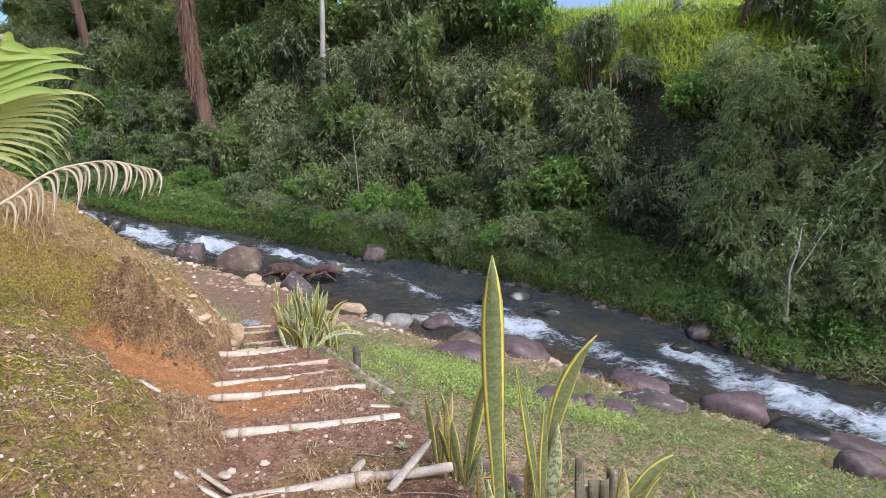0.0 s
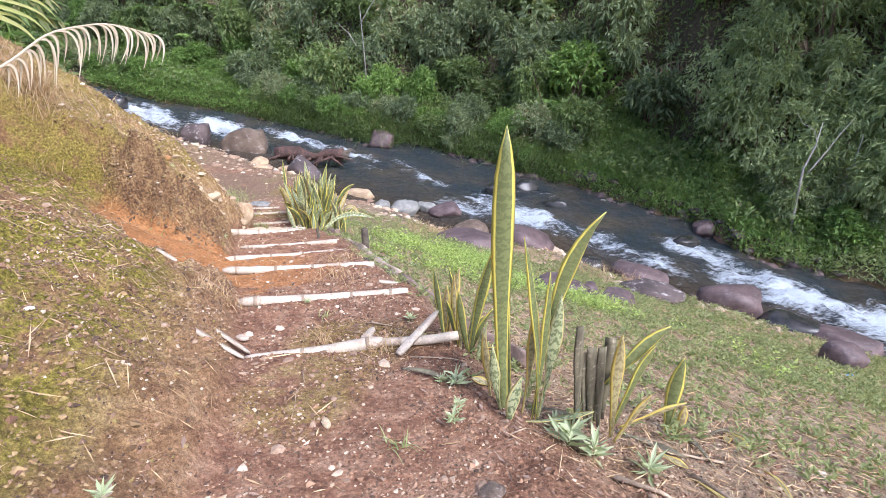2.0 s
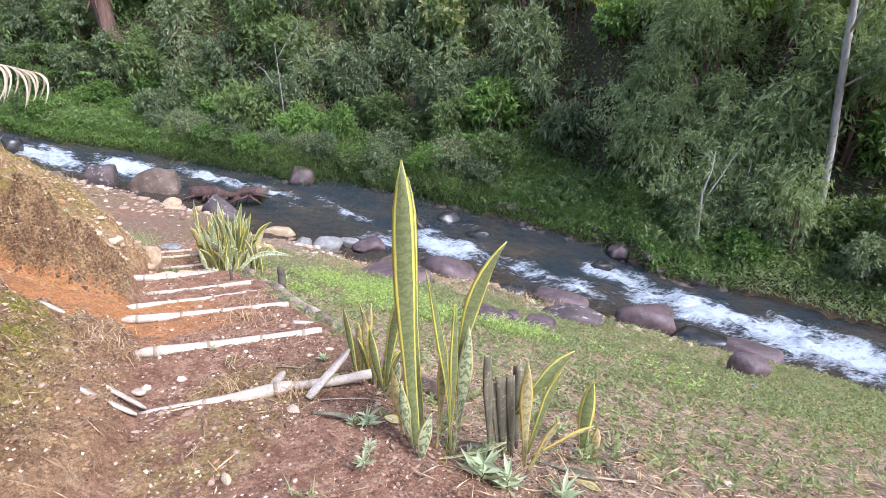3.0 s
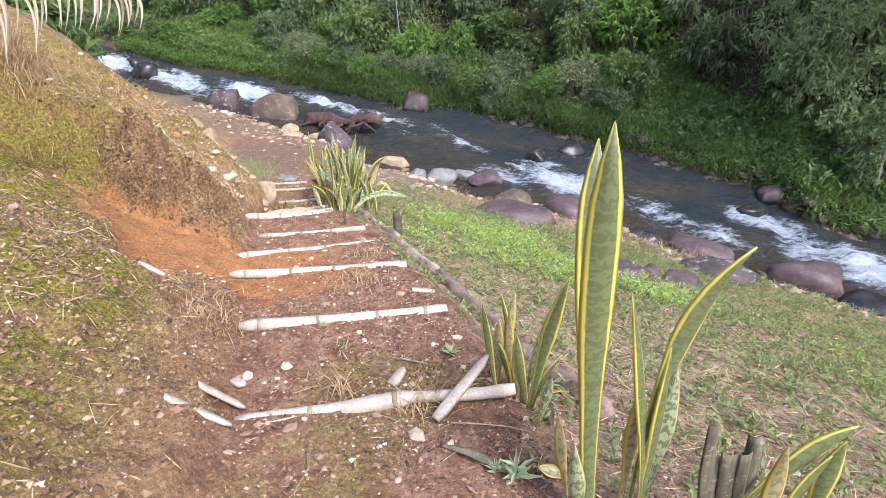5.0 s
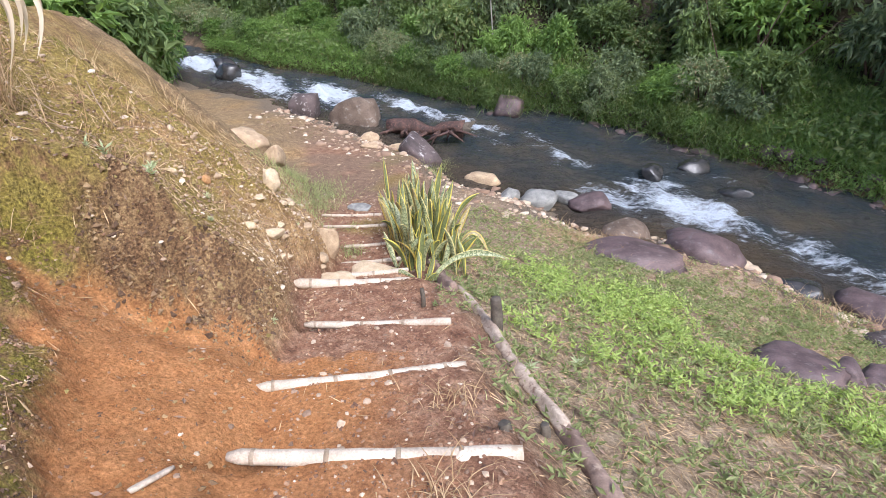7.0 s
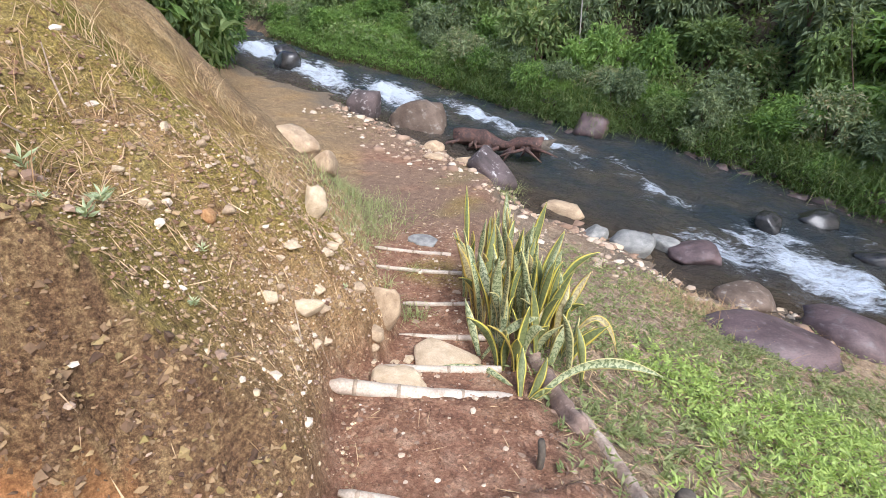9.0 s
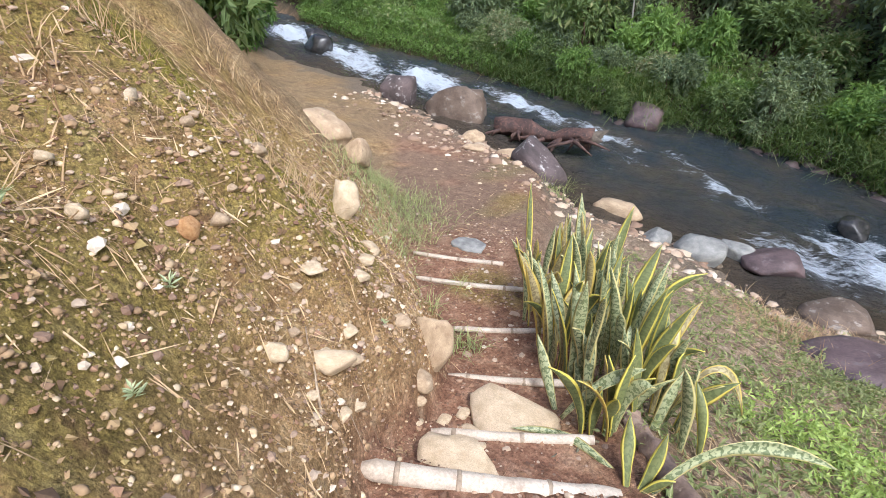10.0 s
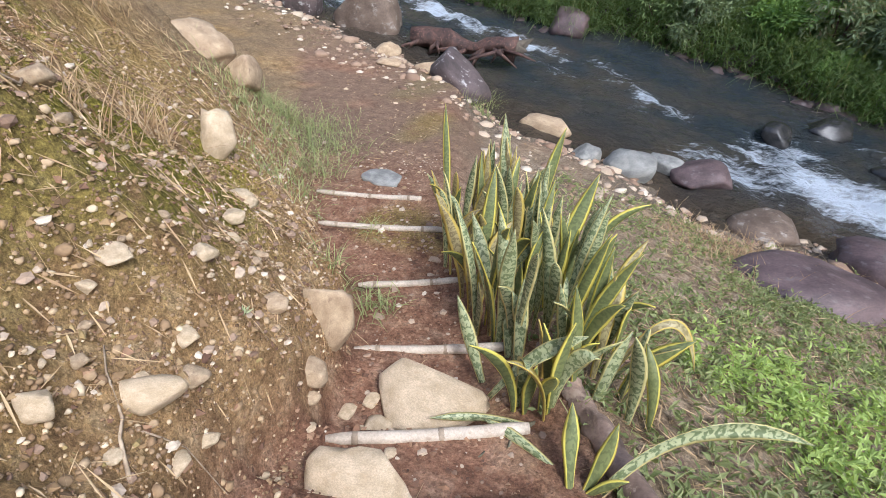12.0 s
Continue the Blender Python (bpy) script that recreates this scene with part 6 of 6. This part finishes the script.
for i, (b, t, w, mt, bend, face) in enumerate((
        ((-2.38, 6.74, -1.47), (-2.56, 6.88, -1.14), 0.06, SNAKE_PALE, (0, 0, -0.02), ACROSS), ((-2.34, 6.62, -1.36), (-2.05, 6.71, -1.03), 0.06, SNAKE_PALE, (-0.02, 0, 0.1), UPWARD),
        ((-2.16, 6.6, -1.42), (-2.51, 6.43, -1.33), 0.035, SNAKE_PALE, (0, 0, 0.05), UPWARD), ((-2.02, 6.32, -1.28), (-2.33, 6.45, -1.27), 0.04, SNAKE_PALE, (0, 0, 0.05), UPWARD),
        ((-1.94, 6.28, -1.3), (-1.34, 6.6, -1.13), 0.06, SNAKE_PALE, (-0.14, 0.02, 0.3), UPWARD), ((-2.0, 6.26, -1.3), (-2.06, 6.42, -1.04), 0.055, SNAKE, (0, 0, 0), ACROSS),
        ((-1.98, 6.27, -1.3), (-1.92, 6.4, -1.05), 0.05, SNAKE, (0.02, 0, -0.03), ACROSS), ((-1.98, 6.28, -1.3), (-1.86, 6.3, -1.16), 0.04, SNAKE, (0, 0, 0.03), ACROSS),
        ((-1.92, 6.93, -1.4), (-1.61, 7.04, -1.36), 0.04, SNAKE_DRY, (0.0, 0.05, 0.5), UPWARD), ((-1.98, 6.73, -1.45), (-1.9, 6.88, -1.1), 0.065, SNAKE_PALE, (0, 0, 0), ACROSS),
        ((-2.14, 7.62, -1.5), (-1.88, 7.76, -1.05), 0.06, SNAKE, (-0.1, 0, 0.12), ACROSS), ((-1.99, 7.2, -1.5), (-1.88, 7.42, -1.04), 0.055, SNAKE_DRY, (-0.05, 0, 0.06), ACROSS),
        ((-2.33, 6.92, -1.45), (-2.49, 7.18, -0.9), 0.075, SNAKE_PALE, (0.02, 0, -0.02), ACROSS), ((-2.27, 6.8, -1.45), (-2.32, 6.94, -1.03), 0.06, SNAKE_PALE, (0, 0, 0), ACROSS),
        ((-2.9, 7.85, -1.6), (-3.02, 8.05, -0.84), 0.045, SNAKE, (0, 0, 0), ACROSS), ((-2.55, 7.78, -1.55), (-2.68, 8.02, -0.83), 0.075, SNAKE_PALE, (0.02, 0, 0), ACROSS),
        ((-2.43, 7.88, -1.55), (-2.36, 8.05, -0.86), 0.07, SNAKE, (-0.02, 0, 0), ACROSS), ((-2.44, 7.12, -1.5), (-2.65, 7.36, -1.05), 0.075, SNAKE_PALE, (0.03, 0, 0), ACROSS),
        ((-2.25, 7.46, -1.5), (-2.14, 7.72, -0.92), 0.08, SNAKE, (-0.03, 0, 0), ACROSS), ((-2.6, 7.75, -1.55), (-2.58, 7.92, -0.95), 0.05, SNAKE_DRY, (0, 0, 0), ACROSS),
        ((-2.1, 6.55, -1.42), (-2.3, 6.3, -1.27), 0.06, SNAKE_STUB, (0, 0, 0.03), UPWARD), ((-2.16, 6.6, -1.4), (-2.22, 6.36, -1.26), 0.045, SNAKE_STUB, (0, 0, 0.03), UPWARD))):
    snake_leaf(clump, b, t, w, 700 + i, mt, bend, face, stalk=0.4)


# ---- driftwood in the stream ----
def driftwood():
    ob = empty("driftwood_log", (-4.9, 14.85, wz(-4.9, 14.85)), "red-brown rotten driftwood log lying in the stream", "log")
    s = np.linspace(0, 1, 12)
    P = np.stack([-0.95 + 1.9 * s, -0.15 * s + 0.06 * np.sin(6 * s), 0.2 + 0.1 * s + 0.04 * np.sin(9 * s)], 1)
    V, F = tube(P, 0.15 + 0.04 * np.sin(s * 7), 12, 0.2, 5)
    mesh_object("trunk", V, F, DRIFT, True, ob)
    r = np.random.default_rng(9)
    for k in range(16):
        b = P[int(r.integers(1, 11))] + np.array([0, -0.15, -0.02])
        e = b + np.array([r.normal() * 0.4, -0.16 + r.normal() * 0.1, -0.2 + r.normal() * 0.06])
        V, F = tube([b, (b + e) / 2 + np.array([0, -0.08, 0.05]), e], [0.04, 0.03, 0.012], 6, 0.2, k)
        mesh_object("root", V, F, DRIFT, True, ob)
    for k in range(5):
        b = P[-1]
        e = b + np.array([0.12 + 0.1 * r.random(), r.normal() * 0.15, r.normal() * 0.22 + 0.05])
        V, F = tube([b - np.array([0.15, 0, 0]), b, e], [0.16, 0.1, 0.02], 7, 0.15, 20 + k)
        mesh_object("broken_root", V, F, STUMP, True, ob)


driftwood()


# ---- palm at the head of the bank ----
def palm_leaflet(parent, path, width, mat):
    """One folded leaflet along a bent path, widest before its middle."""
    path = np.array(path, float)
    T = unit(np.gradient(path, axis=0))
    side = unit(np.cross(T, np.array([0.55, -0.8, 0.2])))
    nrm = np.cross(side, T)
    n = len(path)
    w = width * np.interp(np.linspace(0, 1, n), [0, 0.15, 0.4, 0.75, 1], [0.45, 0.9, 1.0, 0.6, 0.06])[:, None]
    V = np.stack([path - side * w / 2 + nrm * w * 0.15, path, path + side * w / 2 + nrm * w * 0.15], 1).reshape(-1, 3)
    F = [[3 * i + k, 3 * i + k + 1, 3 * i + k + 4, 3 * i + k + 3] for i in range(n - 1) for k in (0, 1)]
    mesh_object("leaflet", V, F, mat, True, parent)


def palm_fan(rib, tips, width, mat, label, curl, rib_r=0.014):
    """A frond seen from its side: leaflets from the rib out to their tips, the ends hooked down by curl."""
    rib = np.array(rib, float)
    ob = tagged(new("palm_frond"), label, "palm frond", "palm fronds on the bank")
    s = np.linspace(0, 1, 16)
    P = np.stack([np.interp(s, np.linspace(0, 1, len(rib)), rib[:, k]) for k in range(3)], 1)
    for _ in range(3):
        P[1:-1] = (P[:-2] + P[1:-1] * 2 + P[2:]) / 4
    V, F = tube(P, rib_r * (1.2 - s), 6)
    mesh_object("midrib", V, F, mat, True, ob)
    for i, tip in enumerate(tips):
        u = 0.45 + 0.55 * (1 - i / max(len(tips) - 1, 1))
        b = np.array([np.interp(u, s, P[:, k]) for k in range(3)])
        tip = np.array(tip)
        k = np.linspace(0, 1, 12)[:, None]
        L = np.linalg.norm(tip - b)
        q = b + (tip - b) * k + np.array([0, 0, 1.0]) * L * (0.35 * k * (1 - k) - curl * np.clip(k - 0.7, 0, 1) ** 2 * 8) - (tip - b) * curl * np.clip(k - 0.75, 0, 1) ** 2 * 4
        palm_leaflet(ob, q, width * (0.8 + 0.4 * ((i * 7) % 5) / 4), mat)


def dry_frond(rib, length, label, seed, width=0.014):
    """A withered frond: a bowed rib with a comb of thin leaflets that hook down and back."""
    r = np.random.default_rng(seed)
    rib = np.array(rib, float)
    n = 30
    s = np.linspace(0, 1, n)
    P = np.stack([np.interp(s, np.linspace(0, 1, len(rib)), rib[:, k]) for k in range(3)], 1)
    for _ in range(3):
        P[1:-1] = (P[:-2] + P[1:-1] * 2 + P[2:]) / 4
    ob = tagged(new("dry_palm_frond"), label, "palm frond", "palm fronds on the bank")
    V, F = tube(P, 0.011 * (1.2 - s), 6)
    mesh_object("midrib", V, F, PALM_DRY, True, ob)
    T = unit(np.gradient(P, axis=0))
    for i in range(n // 3, n):
        for sg in (-1, 1):
            L = length * (0.5 + 0.6 * math.sin(3.0 * min(1.0, 1.25 * (1 - s[i]) + 0.12))) * r.uniform(0.75, 1.2)
            k = np.linspace(0, 1, 9)[:, None]
            out = np.array([0.6, -0.45, 0.0]) * sg * 0.25 + r.normal(size=3) * 0.08
            q = P[i] + T[i] * L * (0.95 * k - 0.85 * k * k) + np.array([0, 0, -1.0]) * L * (0.05 * k + 0.85 * k * k) + out * L * k
            palm_leaflet(ob, q, width, PALM_DRY)


dry_frond([(-3.6, 2.35, gz(-3.6, 2.35) - 0.03), (-3.0, 2.75, 0.66), (-2.62, 3.12, 0.86), (-2.5, 3.37, 1.05), (-2.32, 3.63, 1.1), (-2.14, 3.81, 1.03)], 0.24, "dry straw-coloured palm frond drooping over the bank", 1)
dry_frond([(-4.2, 3.3, gz(-4.2, 3.3) - 0.03), (-3.6, 3.5, 1.45), (-3.4, 3.78, 1.75), (-3.26, 3.9, 1.88), (-3.18, 3.96, 1.9)], 0.16, "withered grey palm frond above the bank", 2)
palm_fan([(-3.7, 2.2, gz(-3.7, 2.2) - 0.03), (-2.73, 2.9, 1.19), (-2.69, 3.08, 1.39), (-2.6, 3.15, 1.57), (-2.52, 3.2, 1.78)],
         [(-2.5, 3.23, 1.74), (-2.44, 3.28, 1.69), (-2.36, 3.35, 1.67), (-2.27, 3.46, 1.72), (-2.3, 3.4, 1.68), (-2.21, 3.46, 1.64), (-2.3, 3.4, 1.58), (-2.35, 3.36, 1.5)], 0.06, PALM, "fresh yellow-green palm frond reaching over the bank", 0.05)
palm_fan([(-3.8, 2.3, gz(-3.8, 2.3) - 0.03), (-2.8, 2.95, 0.98), (-2.75, 3.16, 1.17), (-2.68, 3.23, 1.32), (-2.64, 3.26, 1.42)],
         [(-2.36, 3.6, 1.5), (-2.29, 3.66, 1.48), (-2.39, 3.59, 1.45), (-2.42, 3.57, 1.41), (-2.4, 3.57, 1.36), (-2.43, 3.56, 1.33), (-2.45, 3.55, 1.28), (-2.48, 3.53, 1.25), (-2.49, 3.52, 1.2), (-2.52, 3.5, 1.16), (-2.54, 3.5, 1.1), (-2.56, 3.46, 1.06), (-2.6, 3.42, 1.0), (-2.63, 3.4, 1.1)], 0.024, PALM_PALE, "yellowing palm frond with withered curled tips", 0.16)
stone(4.2, 6.0, 0.14, 0.08, 0.05, BLUE, "scrap of blue plastic litter on the lawn", "plastic_scrap", "litter", "", 20, seed=70, sub=2)
